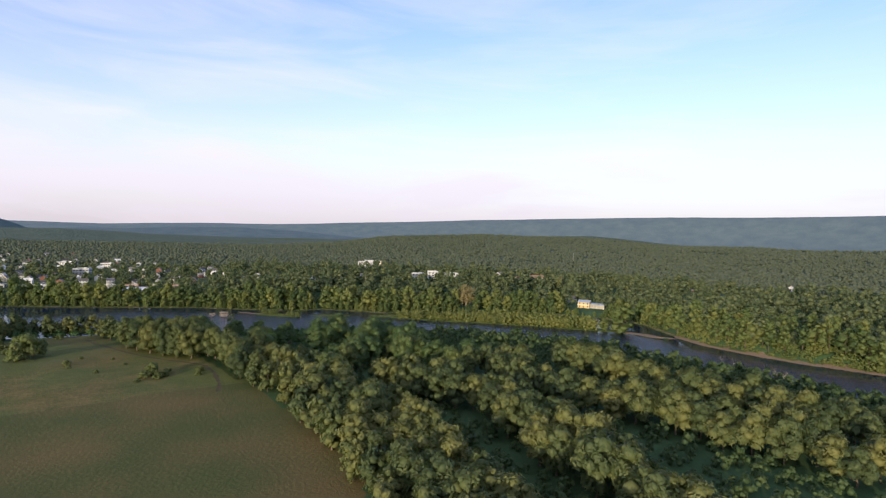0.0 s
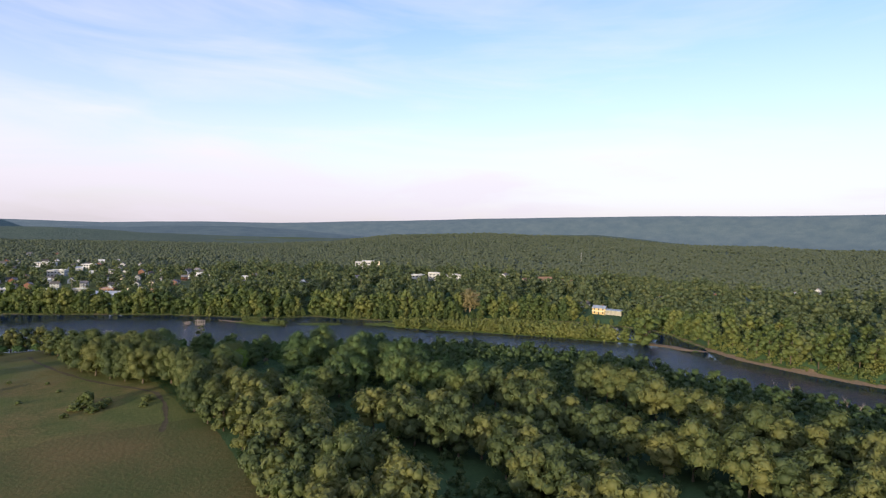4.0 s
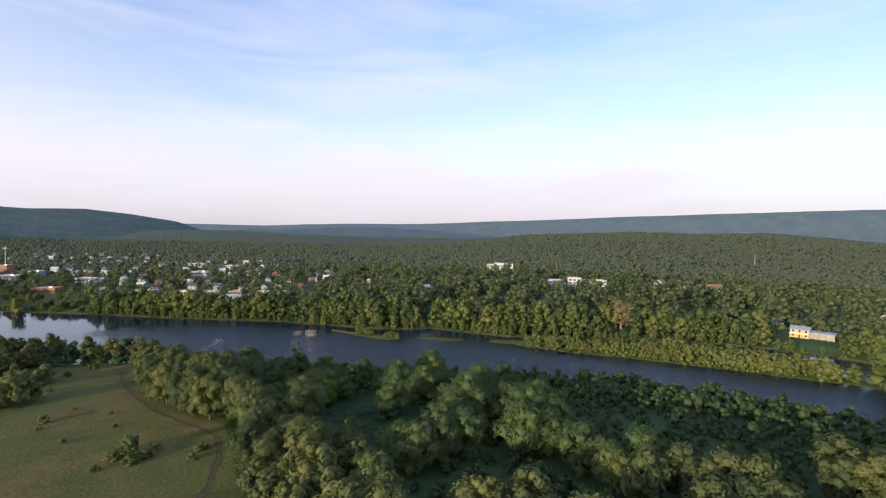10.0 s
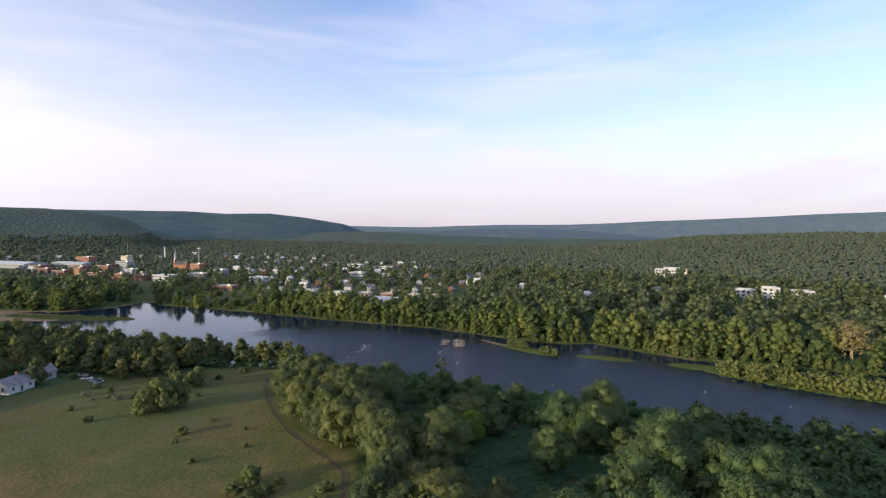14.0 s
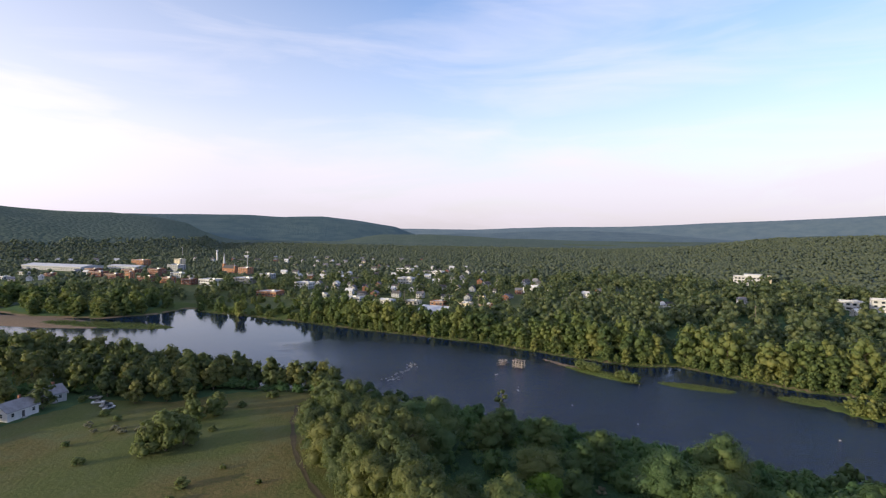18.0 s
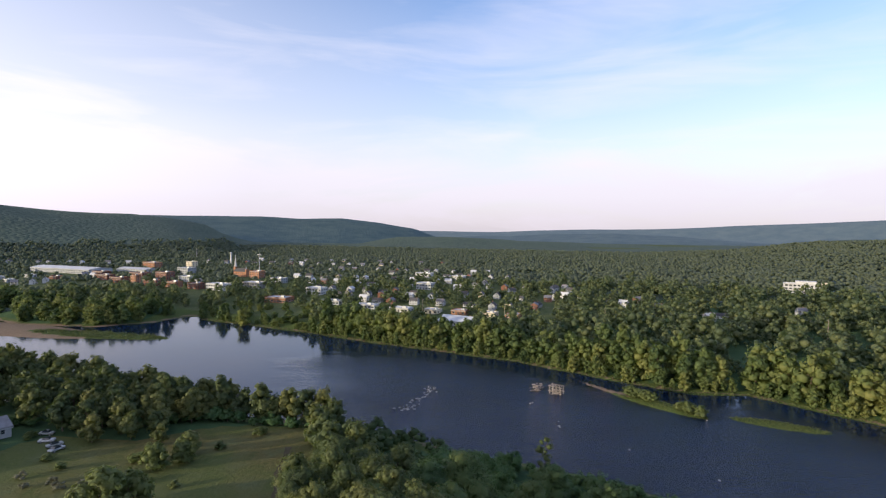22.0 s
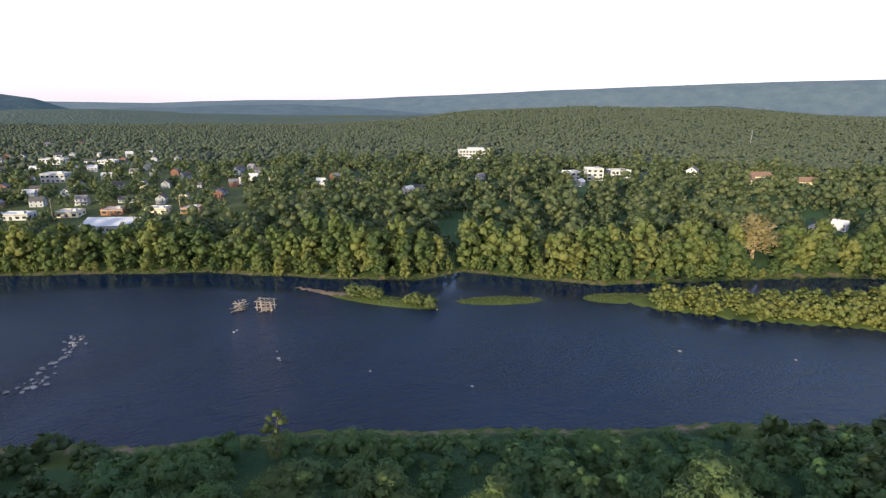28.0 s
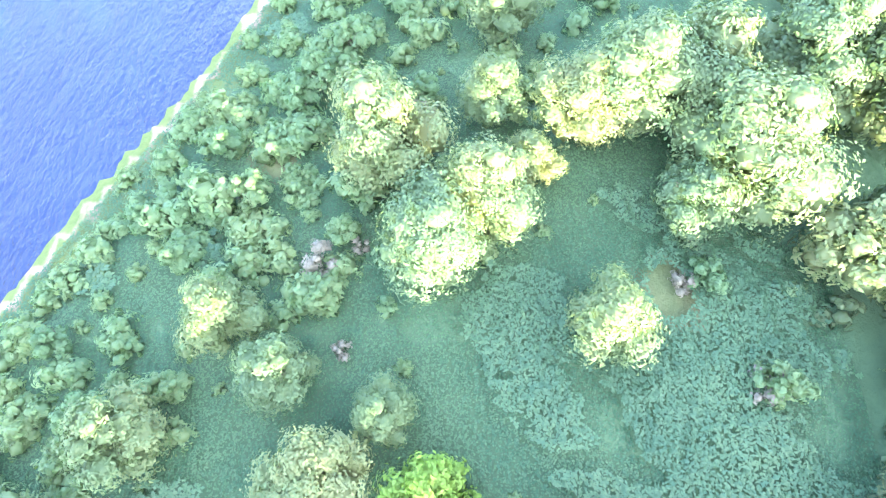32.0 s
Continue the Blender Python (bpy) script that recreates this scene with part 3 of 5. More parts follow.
def build_water():
    """The river's surface, with how open each reach lies to the wind."""
    gx, gy = graded(-280, 430, 8.0, 1500, 1.25), graded(40, 640, 8.0, 1500, 1.25)
    X, Y = np.meshgrid(gx, gy)
    nx, ny = len(gx), len(gy)
    i = np.arange(nx * ny).reshape(ny, nx)
    quads = np.stack([i[:-1, :-1], i[:-1, 1:], i[1:, 1:], i[1:, :-1]], -1).reshape(-1, 4)
    me = mesh_np("water", np.stack([X, Y, 0 * X], -1).reshape(-1, 3), quads, None, WATER, True)
    x, y = X.ravel(), Y.ravel()
    wind = step(8, 34, seg_dist(x, y, FAR)) * step(-70, 90, x) * (0.25 + 0.75 * step(4, 20, seg_dist(x, y, ISLAND + ISLAND[:1])))
    at = me.attributes.new("open_water", "FLOAT", "POINT")
    at.data.foreach_set("value", wind.astype(np.float32))
    tagged(new("water", me), "dark blue wind-rippled river water between wooded banks", "river", kind="structure")


build_water()


def gz(x, y):
    return float(height(np.array([x]), np.array([y]))[0])


# ---------------------------------------------------------------- trees
def blobs_of(rng, n, r, z0, z1, lean=0.0):
    """Centres and radii of the leaf masses of a crown between two heights."""
    out = []
    for k in range(n):
        t = (k + 0.5) / n
        z = z0 + (z1 - z0) * t + rng.uniform(-0.07, 0.07) * (z1 - z0)
        prof = math.sin(math.pi * min(1, 0.18 + 0.80 * t)) ** 0.7
        a, q = k * 2.4 + rng.uniform(-0.5, 0.5), rng.uniform(0.30, 0.95) * r * prof
        out.append((q * math.cos(a) + lean * t, q * math.sin(a), z, rng.uniform(0.28, 0.54) * r * (0.65 + 0.5 * prof)))
    return np.array(out)


def leaves_on(rng, blobs, n, size, up=-0.45, flat=0.88, tuft=9):
    """Small bent leaf sprays in tufts on the outside of leaf masses: corners and four-sided faces."""
    w = blobs[:, 3] ** 2
    m = max(1, n // tuft)
    pick = rng.choice(len(blobs), m, p=w / w.sum())
    d = rng.normal(size=(m, 3))
    d /= np.linalg.norm(d, axis=1)[:, None]
    low = d[:, 2] < up
    d[low, 2] *= -1
    b = blobs[pick]
    p = b[:, :3] + d * (b[:, 3] * rng.uniform(0.72, 1.22, m))[:, None] * np.array([1, 1, flat])
    n = m * tuft
    p, d, rad = np.repeat(p, tuft, 0), np.repeat(d, tuft, 0), np.repeat(b[:, 3], tuft)
    off = rng.normal(size=(n, 3))
    p = p + off * ((0.11 + 0.10 * min(size, 1.0)) * rad)[:, None]
    nrm = d * 0.95 + off * 0.20 + rng.normal(scale=0.19, size=(n, 3)) + np.array([0, 0, 0.25])
    nrm /= np.linalg.norm(nrm, axis=1)[:, None]
    t = np.cross(nrm, rng.normal(size=(n, 3)))
    t /= np.linalg.norm(t, axis=1)[:, None]
    s = np.cross(nrm, t)
    a, c = size * rng.uniform(0.55, 1.25, n)[:, None], size * rng.uniform(0.26, 0.52, n)[:, None]
    droop = -nrm * a * 0.17
    v = np.stack([p - t * a + droop, p - s * c, p + t * a + droop, p + s * c], 1).reshape(-1, 3)
    q = np.arange(n * 4).reshape(n, 4)
    return v, q


ICO = None


def ico():
    global ICO
    if ICO is None:
        bm = bmesh.new()
        bmesh.ops.create_icosphere(bm, subdivisions=1, radius=1.0)
        bm.verts.index_update()
        ICO = (np.array([v.co[:] for v in bm.verts]), np.array([[v.index for v in f.verts] for f in bm.faces]))
        bm.free()
    return ICO


def cores(rng, blobs, k=0.80):
    """Ragged inner leaf masses that close a crown."""
    bv, bf = ico()
    vs, fs = [], []
    for i, (x, y, z, r) in enumerate(blobs):
        vs.append(bv * r * k * rng.uniform(0.8, 1.15, (len(bv), 1)) * np.array([1, 1, 0.85]) + (x, y, z))
        fs.append(bf + i * len(bv))
    return np.concatenate(vs), np.concatenate(fs)


def crown_mesh(seed, n_blobs, r, z0, z1, n, size, material, lean=0.0):
    rng = np.random.RandomState(seed)
    b = blobs_of(rng, n_blobs, r, z0, z1, lean)
    v, q = leaves_on(rng, b, n, size)
    cv, cf = cores(rng, b)
    return mesh_np("crown", np.concatenate([v, cv]), q, cf + len(v), material)


def trunk_mesh(seed, h, r, limbs=6, spread=3.0, material=None):
    rng = random.Random(seed)
    bm = bmesh.new()
    pts = [Vector((rng.uniform(-0.25, 0.25) * k, rng.uniform(-0.25, 0.25) * k, -0.6 + (h + 0.6) * k / 4)) for k in range(5)]
    for k in range(4):
        tube(bm, pts[k], pts[k + 1], r * (1.25 if k == 0 else 1 - 0.2 * k), r * (1 - 0.2 * (k + 1)), 7)
    for k in range(limbs):
        t = rng.uniform(0.3, 0.95)
        base = pts[0].lerp(pts[4], t)
        a = k * 2.4 + rng.uniform(-0.4, 0.4)
        tip = base + Vector((math.cos(a) * spread, math.sin(a) * spread, rng.uniform(1.2, 3.2)))
        tube(bm, base, tip, r * 0.42, r * 0.12, 5)
        tube(bm, base.lerp(tip, 0.6), base.lerp(tip, 0.6) + Vector((math.cos(a + 0.8) * spread * 0.5, math.sin(a + 0.8) * spread * 0.5, 1.3)), r * 0.22, r * 0.07, 4)
    me = bpy.data.meshes.new("trunk")
    bm.to_mesh(me)
    bm.free()
    me.materials.append(material or BARK)
    return me


class Kind:
    """A kind of tree: a few pairs of trunk and crown that are set out again and again."""

    def __init__(self, name, label, category, group, pairs):
        self.name, self.label, self.category, self.group, self.pairs = name, label, category, group, pairs

    def put(self, x, y, scale, turn, which, tall=1.0, z=None, label=""):
        tr, cr = self.pairs[which % len(self.pairs)]
        m = Matrix.LocRotScale((x, y, gz(x, y) if z is None else z), Euler((0, 0, turn)), (scale, scale, scale * tall))
        ob = thing(self.name, label or self.label, self.category, self.group, m=m)
        part("trunk", tr, None, ob)
        part("crown", cr, None, ob)
        return ob


def kinds():
    broad = [(trunk_mesh(10 + k, 9.5, 0.34, 7, 3.0), crown_mesh(20 + k, 20, 5.5, 3.6, 13.0, 2300, 0.68, LEAF)) for k in range(5)]
    mid = [(trunk_mesh(15 + k, 9.5, 0.34, 7, 3.0), crown_mesh(25 + k, 22, 5.5, 3.0, 13.0, 5200, 0.46, LEAF_GLADE)) for k in range(3)]
    edge = [(trunk_mesh(40 + k, 9.5, 0.32, 6, 2.4), crown_mesh(50 + k, 19, 4.4, 2.0, 12.8, 1500, 0.76, LEAF)) for k in range(4)]
    small = [(trunk_mesh(60 + k, 4.5, 0.16, 5, 1.6), crown_mesh(70 + k, 9, 3.2, 1.4, 6.6, 2200, 0.42, LEAF_SHRUB)) for k in range(3)]
    bank = [(trunk_mesh(80 + k, 10, 0.30, 5, 2.4), crown_mesh(90 + k, 19, 4.7, 0.9, 14.4, 1000, 0.95, LEAF_BANK)) for k in range(5)]
    bright = [(trunk_mesh(100, 6, 0.25, 5, 2.4), crown_mesh(101, 14, 4.2, 1.6, 9.0, 6500, 0.38, LEAF_BRIGHT))]
    slim = [(trunk_mesh(110, 12, 0.22, 5, 1.2), crown_mesh(111, 10, 2.0, 4.0, 13.5, 520, 0.5, LEAF_WILLOW))]
    glade = [(trunk_mesh(160 + k, 9.5, 0.34, 7, 3.0), crown_mesh(170 + k, 24, 5.5, 2.6, 13.0, 14000, 0.27, LEAF_GLADE)) for k in range(4)]
    glade_b = [(trunk_mesh(180 + k, 9.0, 0.30, 6, 2.4), crown_mesh(190 + k, 20, 4.3, 1.4, 12.6, 10000, 0.27, LEAF_GLADE)) for k in range(3)]
    verge = [(trunk_mesh(183 + k, 9.5, 0.32, 6, 2.4), crown_mesh(186 + k, 22, 4.5, 1.6, 12.8, 9500, 0.29, LEAF)) for k in range(3)]
    lone = [(trunk_mesh(195 + k, 4.5, 0.2, 5, 1.8), crown_mesh(197 + k, 11, 3.4, 0.8, 6.8, 2000, 0.45, LEAF_WILLOW)) for k in range(3)]
    return dict(
        glade=Kind("broadleaf_tree", "tall broadleaf tree with a lumpy sunlit crown over the glade", "tree", "trees round the glade", glade),
        glade_b=Kind("broadleaf_tree", "narrow broadleaf tree with a lumpy crown beside the glade", "tree", "narrow trees round the glade", glade_b),
        lone=Kind("bush", "round leafy green bush standing alone in the meadow", "bush", "bushes in the meadow", lone),
        broad=Kind("broadleaf_tree", "tall green broadleaf tree with a lumpy crown in the riverside wood", "tree", "trees of the near wood", broad),
        verge=Kind("broadleaf_tree", "olive-green broadleaf tree leafy to the ground beside the wheel track", "tree", "trees along the field edge", verge),
        mid=Kind("broadleaf_tree", "tall green broadleaf tree with a lumpy crown in the riverside wood", "tree", "trees of the near wood", mid),
        edge=Kind("broadleaf_tree", "green broadleaf tree leafy to the ground at the wood's edge", "tree", "trees along the field edge", edge),
        small=Kind("small_tree", "low bushy green tree among the undergrowth", "tree", "small trees of the near wood", small),
        bank=Kind("bank_tree", "green broadleaf tree leafy to the ground on the far river bank", "tree", "trees on the far bank", bank),
        bright=Kind("bright_tree", "small bright green tree in the shaded undergrowth", "tree", "", bright),
        slim=Kind("slim_tree", "slim pale grey-green tree at the water's edge", "tree", "", slim))


K = kinds()
K["brush"] = Kind("dry_shrub", "leafless greyish-pink dry shrub in the glade", "shrub", "dry shrubs of the glade",
                  [(trunk_mesh(310 + k, 1.6, 0.06, 7, 1.0), crown_mesh(313 + k, 6, 1.7, 0.4, 2.4, 1100, 0.16, LEAF_BRUSH)) for k in range(2)])
rnd = random.Random(7)
RIDGES = [  # lines of tall trees in the near wood, with half widths
    ([(74, 60), (76, 105), (84, 157), (86, 190), (82, 235), (70, 285), (46, 330), (34, 352)], 13),
    ([(144, 278), (147, 247), (152, 225), (160, 205), (167, 185), (166, 160), (173, 135), (185, 100), (190, 60)], 9),
    ([(208, 182), (218, 160), (213, 133), (220, 105), (228, 50)], 9),
    ([(116, 196), (131, 177), (134, 150), (125, 112), (120, 70)], 9),
    ([(104, 238), (122, 242), (140, 236)], 6)]
placed = []


def free(x, y, gap):
    return all((x - a) ** 2 + (y - b) ** 2 > (gap * 0.5 + g * 0.5) ** 2 for a, b, g in placed)


def set_tree(kind, x, y, s, tall=1.0, gap=8.0, label=""):
    placed.append((x, y, gap))
    return K[kind].put(x, y, s, rnd.uniform(0, 6.28), rnd.randrange(99), tall, label=label)


def final_glade():
    """The trees round the glade over which the camera ends."""
    for x, y, s in ((137, 305, 1.18), (121, 297, 1.08), (129, 290, 0.95), (144, 270, 1.25), (133, 257, 1.3), (151, 245, 1.3), (83, 284, 1.0),
                    (66, 337, 1.05), (64, 322, 0.95), (58, 332, 1.0), (56, 308, 0.95), (50, 318, 1.05), (143, 276, 0.95)):
        set_tree("glade", x, y, s * 1.12, 0.95, 8.0)
    set_tree("glade", 93, 310, 1.08, 0.74, 8.0)
    for x, y, s in ((101, 303, 0.62), (135, 284, 0.62), (98, 334, 0.85), (113, 324, 0.80), (106, 316, 0.75), (112, 276, 0.85), (87, 343, 0.85), (82, 335, 0.75),
                    (146, 289, 0.8), (163, 288, 1.0), (128, 264, 0.8), (74, 294, 0.8), (64, 300, 0.9)):
        set_tree("glade_b", x, y, s * 1.32, 0.80, 6.0)
    for x, y, s in ((83, 319, 1.0), (153, 317, 1.1), (149, 319, 0.9), (116, 312, 0.8), (105, 257, 0.8), (119, 263, 0.7), (160, 312, 1.0), (170, 305, 1.0), (100, 341, 0.9), (122, 333, 0.8), (132, 325, 0.9), (141, 330, 0.8), (128, 340, 0.7), (110, 348, 0.7), (150, 300, 0.8), (126, 310, 0.7), (104, 330, 0.6), (90, 350, 0.8), (76, 350, 0.9), (72, 362, 0.9), (80, 368, 0.8)):
        set_tree("small", x, y, s, 1.0, 5.0)
    for x, y, s in ((56, 303, 1.2), (51, 309, 1.2), (46.5, 315, 1.2), (42, 322, 1.15), (61, 295, 1.2), (37, 331, 1.15), (32, 341, 0.85), (63, 287, 1.15), (66, 279, 1.1),
                    (58, 314, 1.2), (52, 322, 1.15), (46, 330, 1.1), (40, 342, 0.9), (47, 301, 1.1), (42, 308, 1.1), (37, 316, 1.1), (32, 325, 1.05), (53, 294, 1.1), (28, 334, 0.95)):
        set_tree("verge", x, y, s, 1.12, 6.0)
    set_tree("bright", 92, 296.5, 1.0, 1.0, 6.0)
    for x, y, s in ((121.5, 313, 1.5), (118, 265, 1.1), (105, 257.5, 1.3), (124, 308, 0.8), (109, 309, 0.8), (147, 300, 1.2)):
        set_tree("brush", x, y, s, 1.0, 4.0)
    set_tree("slim", 87.5, 357, 1.0, 1.0, 4.0)
    placed.extend([(72, 313, 14), (111, 288, 16), (103, 273, 22), (104, 262, 22), (118, 268, 9), (96, 324, 9), (135, 268, 8), (90, 270, 14), (70, 309, 10)])


final_glade()
low = []
shrubs = []


def near_wood():
    x0, x1, y0, y1, gap = -10, 310, 40, 400, 7.1
    for j in range(int((y1 - y0) / gap)):
        for i in range(int((x1 - x0) / gap)):
            x = x0 + (i + 0.5 * (j % 2)) * gap + rnd.uniform(-2.2, 2.2)
            y = y0 + j * gap + rnd.uniform(-2.2, 2.2)
            ax, ay = np.array([x]), np.array([y])
            if inside(ax, ay, FIELD)[0] or inside(ax, ay, RIVER)[0]:
                continue
            shore, fld = seg_dist(ax, ay, NEAR)[0], seg_dist(ax, ay, FIELD[:13])[0]
            if shore < 5 or fld < 2.0 or (x < 14 and y < 395):
                continue
            near_ridge = min((seg_dist(ax, ay, ln)[0] - hw for ln, hw in RIDGES))
            glade = 60 < x < 175 and 250 < y < 380
            edge_row = seg_dist(ax, ay, RIDGES[0][0])[0] < 12 and fld < 22
            if near_ridge < 0 and not glade or (glade and near_ridge < -4 and y < 268) or edge_row:
                if free(x, y, 6.4):
                    kind = "verge" if 235 < y < 352 and x < 100 else "edge" if fld < 10 else "mid" if x > 92 and y > 198 else "broad"
                    set_tree(kind, x, y, rnd.uniform(0.85, 1.12), rnd.uniform(0.92, 1.1), 6.4)
            elif fld < 16:
                if free(x, y, 5.5):
                    set_tree("verge" if 235 < y < 352 and x < 100 else "edge", x, y, rnd.uniform(0.75, 1.0), rnd.uniform(0.9, 1.1), 5.5)
            elif free(x, y, 5.5):
                (shrubs if glade else low).append((x, y, rnd.uniform(0.4, 0.85) * (1.3 if shore < 45 and not glade else 0.9) * ((0.85 if shore < 38 else 0.5) if glade else 1.0)))


near_wood()


def glade_shrubs():
    k = 0
    while k < 330:
        x, y = rnd.uniform(56, 235), rnd.uniform(262, 388)
        ax, ay = np.array([x]), np.array([y])
        shore = seg_dist(ax, ay, NEAR)[0]
        if inside(ax, ay, RIVER)[0] or shore < 4 or shore > 62 or (shore > 34 and rnd.random() < 0.72):
            continue
        if seg_dist(ax, ay, [(66, 312), (80, 306)])[0] < 9 or seg_dist(ax, ay, [(100, 262), (104, 285), (112, 291)])[0] < 10:
            continue
        shrubs.append((x, y, rnd.uniform(0.22, 0.62 + 0.5 * rnd.random()) * (1.0 if shore > 9 else 0.55)))
        k += 1


glade_shrubs()


def field_row():
    """The dark row of trees between the meadow and the river, and the yard trees round the houses."""
    for p in along([(14, 399), (-20, 403), (-55, 414), (-88, 427), (-130, 438), (-190, 452), (-260, 470)], 5.0):
        set_tree("edge", p.x + rnd.uniform(-1.5, 1.5), p.y + rnd.uniform(-2, 2), rnd.uniform(0.78, 1.05), rnd.uniform(0.9, 1.1))
    for p in along([(-30, 397), (-62, 404), (-92, 415), (-140, 424), (-210, 440)], 6.5):
        set_tree("edge", p.x + rnd.uniform(-2, 2), p.y + rnd.uniform(-2, 2), rnd.uniform(0.8, 1.2), rnd.uniform(0.85, 1.1))
    for p in along([(-42, 391), (-66, 394), (-92, 402), (-140, 408)], 6.5):
        set_tree("edge", p.x + rnd.uniform(-2, 2), p.y + rnd.uniform(-2, 2), rnd.uniform(0.6, 0.95), 0.95)
    for x, y, s in ((-89, 392, 1.15), (-99, 383, 1.1), (-104, 396, 1.0), (-126, 412, 1.3), (-132, 396, 1.1), (-128, 380, 1.2), (-112, 372, 1.1), (-118, 357, 0.8),
                    (-140, 350, 0.9), (-150, 375, 1.2), (-165, 420, 1.2), (-56, 385, 0.7), (-38, 396, 0.75), (-78, 362, 0.8), (-90, 346, 0.9), (-94, 362, 1.0), (-98, 334, 0.9), (-80, 384, 1.0)):
        set_tree("edge", x, y, s, 1.0)
    for x, y, s in ((-30, 394, 0.85), (-37, 386, 0.8), (-42, 394, 0.95), (-46, 380, 0.85), (-52, 388, 1.0), (-56, 378, 0.8), (-60, 386, 0.9), (-66, 380, 0.9), (-70, 390, 1.0), (-40, 376, 0.65), (-50, 372, 0.6),
                    (-34, 380, 0.6), (-29, 374, 0.45)):
        set_tree("edge", x, y, s, 1.0)
    for p in along([(12, 394), (-24, 398), (-46, 388), (-70, 388), (-96, 376), (-108, 356)], 3.6):
        K["small"].put(p.x + rnd.uniform(-2, 2), p.y + rnd.uniform(-2, 2), rnd.uniform(0.5, 0.9), rnd.uniform(0, 6), rnd.randrange(9), 0.8,
                       label="low bushy green tree at the foot of the tree row")


field_row()


def meadow_bushes():
    lab = "round leafy green bush standing alone in the meadow"
    for x, y, s, k in ((-15, 329, 1.3, 2), (-12, 334, 1.0, 1), (-19, 325, 0.8, 0), (-19, 355, 0.8, 0), (-16, 367, 0.75, 2), (-37, 396, 0.6, 1), (-62, 382, 0.5, 0), (-24, 344, 0.45, 1),
                       (-31, 347, 0.4, 1), (-44, 352, 0.35, 2), (-52, 357, 0.4, 0), (-9, 372, 0.4, 0), (-2, 385, 0.5, 1), (33, 271, 0.62, 2), (29, 268, 0.55, 0), (37, 267, 0.5, 1), (34, 264, 0.5, 0), (39, 272, 0.4, 2), (30, 274, 0.4, 1),
                       (26, 262, 0.3, 1), (52, 268, 0.45, 1), (50, 262, 0.35, 0), (-70, 372, 0.45, 1), (24, 296, 0.22, 0), (2, 300, 0.25, 1), (1, 307, 0.45, 2), (-34, 318, 0.4, 1), (-8, 345, 0.3, 0), (-20, 372, 0.6, 2), (-26, 359, 0.55, 1),
                       (-14, 360, 0.7, 0), (7, 318, 0.22, 1), (-46, 330, 0.3, 2), (12, 286, 0.25, 0), (20, 310, 0.2, 2)):
        K["lone"].put(x, y, s * 1.25, rnd.uniform(0, 6), k, 1.0 if s > 0.6 else 0.6, label=lab)
    for x, y, s in ((-36, 341, 1.0), (-40, 344, 0.8), (-31, 343, 0.9), (-45, 341, 0.7), (-27, 346, 0.7), (-50, 346, 0.9)):
        K["brush"].put(x, y, s, rnd.uniform(0, 6), rnd.randrange(9), 0.7, label="low heap of pale dry brush in the meadow")


meadow_bushes()


def scatter_mesh(name, spots, protos, material, label, category):
    """Many low plants joined into one mesh: each spot takes a turned, scaled copy of a leaf mass."""
    vs, qs, ts, at = [], [], [], 0
    rng = np.random.RandomState(3)
    x = np.array([s[0] for s in spots])
    y = np.array([s[1] for s in spots])
    zs = height(x, y)
    for (px, py, s), z in zip(spots, zs):
        v, q, t = protos[rng.randint(len(protos))]
        a = rng.uniform(0, 6.28)
        c, si = math.cos(a), math.sin(a)
        w = v * s
        w = np.stack([w[:, 0] * c - w[:, 1] * si + px, w[:, 0] * si + w[:, 1] * c + py, w[:, 2] * rng.uniform(0.85, 1.15) + z], 1)
        vs.append(w)
        if q is not None:
            qs.append(q + at)
        ts.append(t + at)
        at += len(v)
    me = mesh_np(name, np.concatenate(vs), np.concatenate(qs) if qs else None, np.concatenate(ts), material)
    return tagged(new(name, me), label, category, kind="stuff")


def proto(seed, n_blobs, r, z0, z1, n, size, fat=1.0):
    rng = np.random.RandomState(seed)
    b = blobs_of(rng, n_blobs, r, z0, z1)
    b[:, 3] *= fat
    cv, cf = cores(rng, b, 0.72 if n else 1.0)
    if not n:
        return cv, None, cf
    v, q = leaves_on(rng, b, n, size)
    return np.concatenate([v, cv]), q, cf + len(v)


scatter_mesh("undergrowth", low, [proto(200 + k, 6, 4.2, 0.6, 6.0, 190, 1.0) for k in range(4)], LEAF_UNDER_SHADE,
             "dense green undergrowth and saplings between the taller trees", "undergrowth")
scatter_mesh("glade_shrubs", shrubs, [proto(210 + k, 7, 3.7, 0.0, 3.6, 520, 0.60, 1.4) for k in range(5)], LEAF_SHRUB,
             "soft green shrubs and brambles over the glade and along the shore", "shrubs")


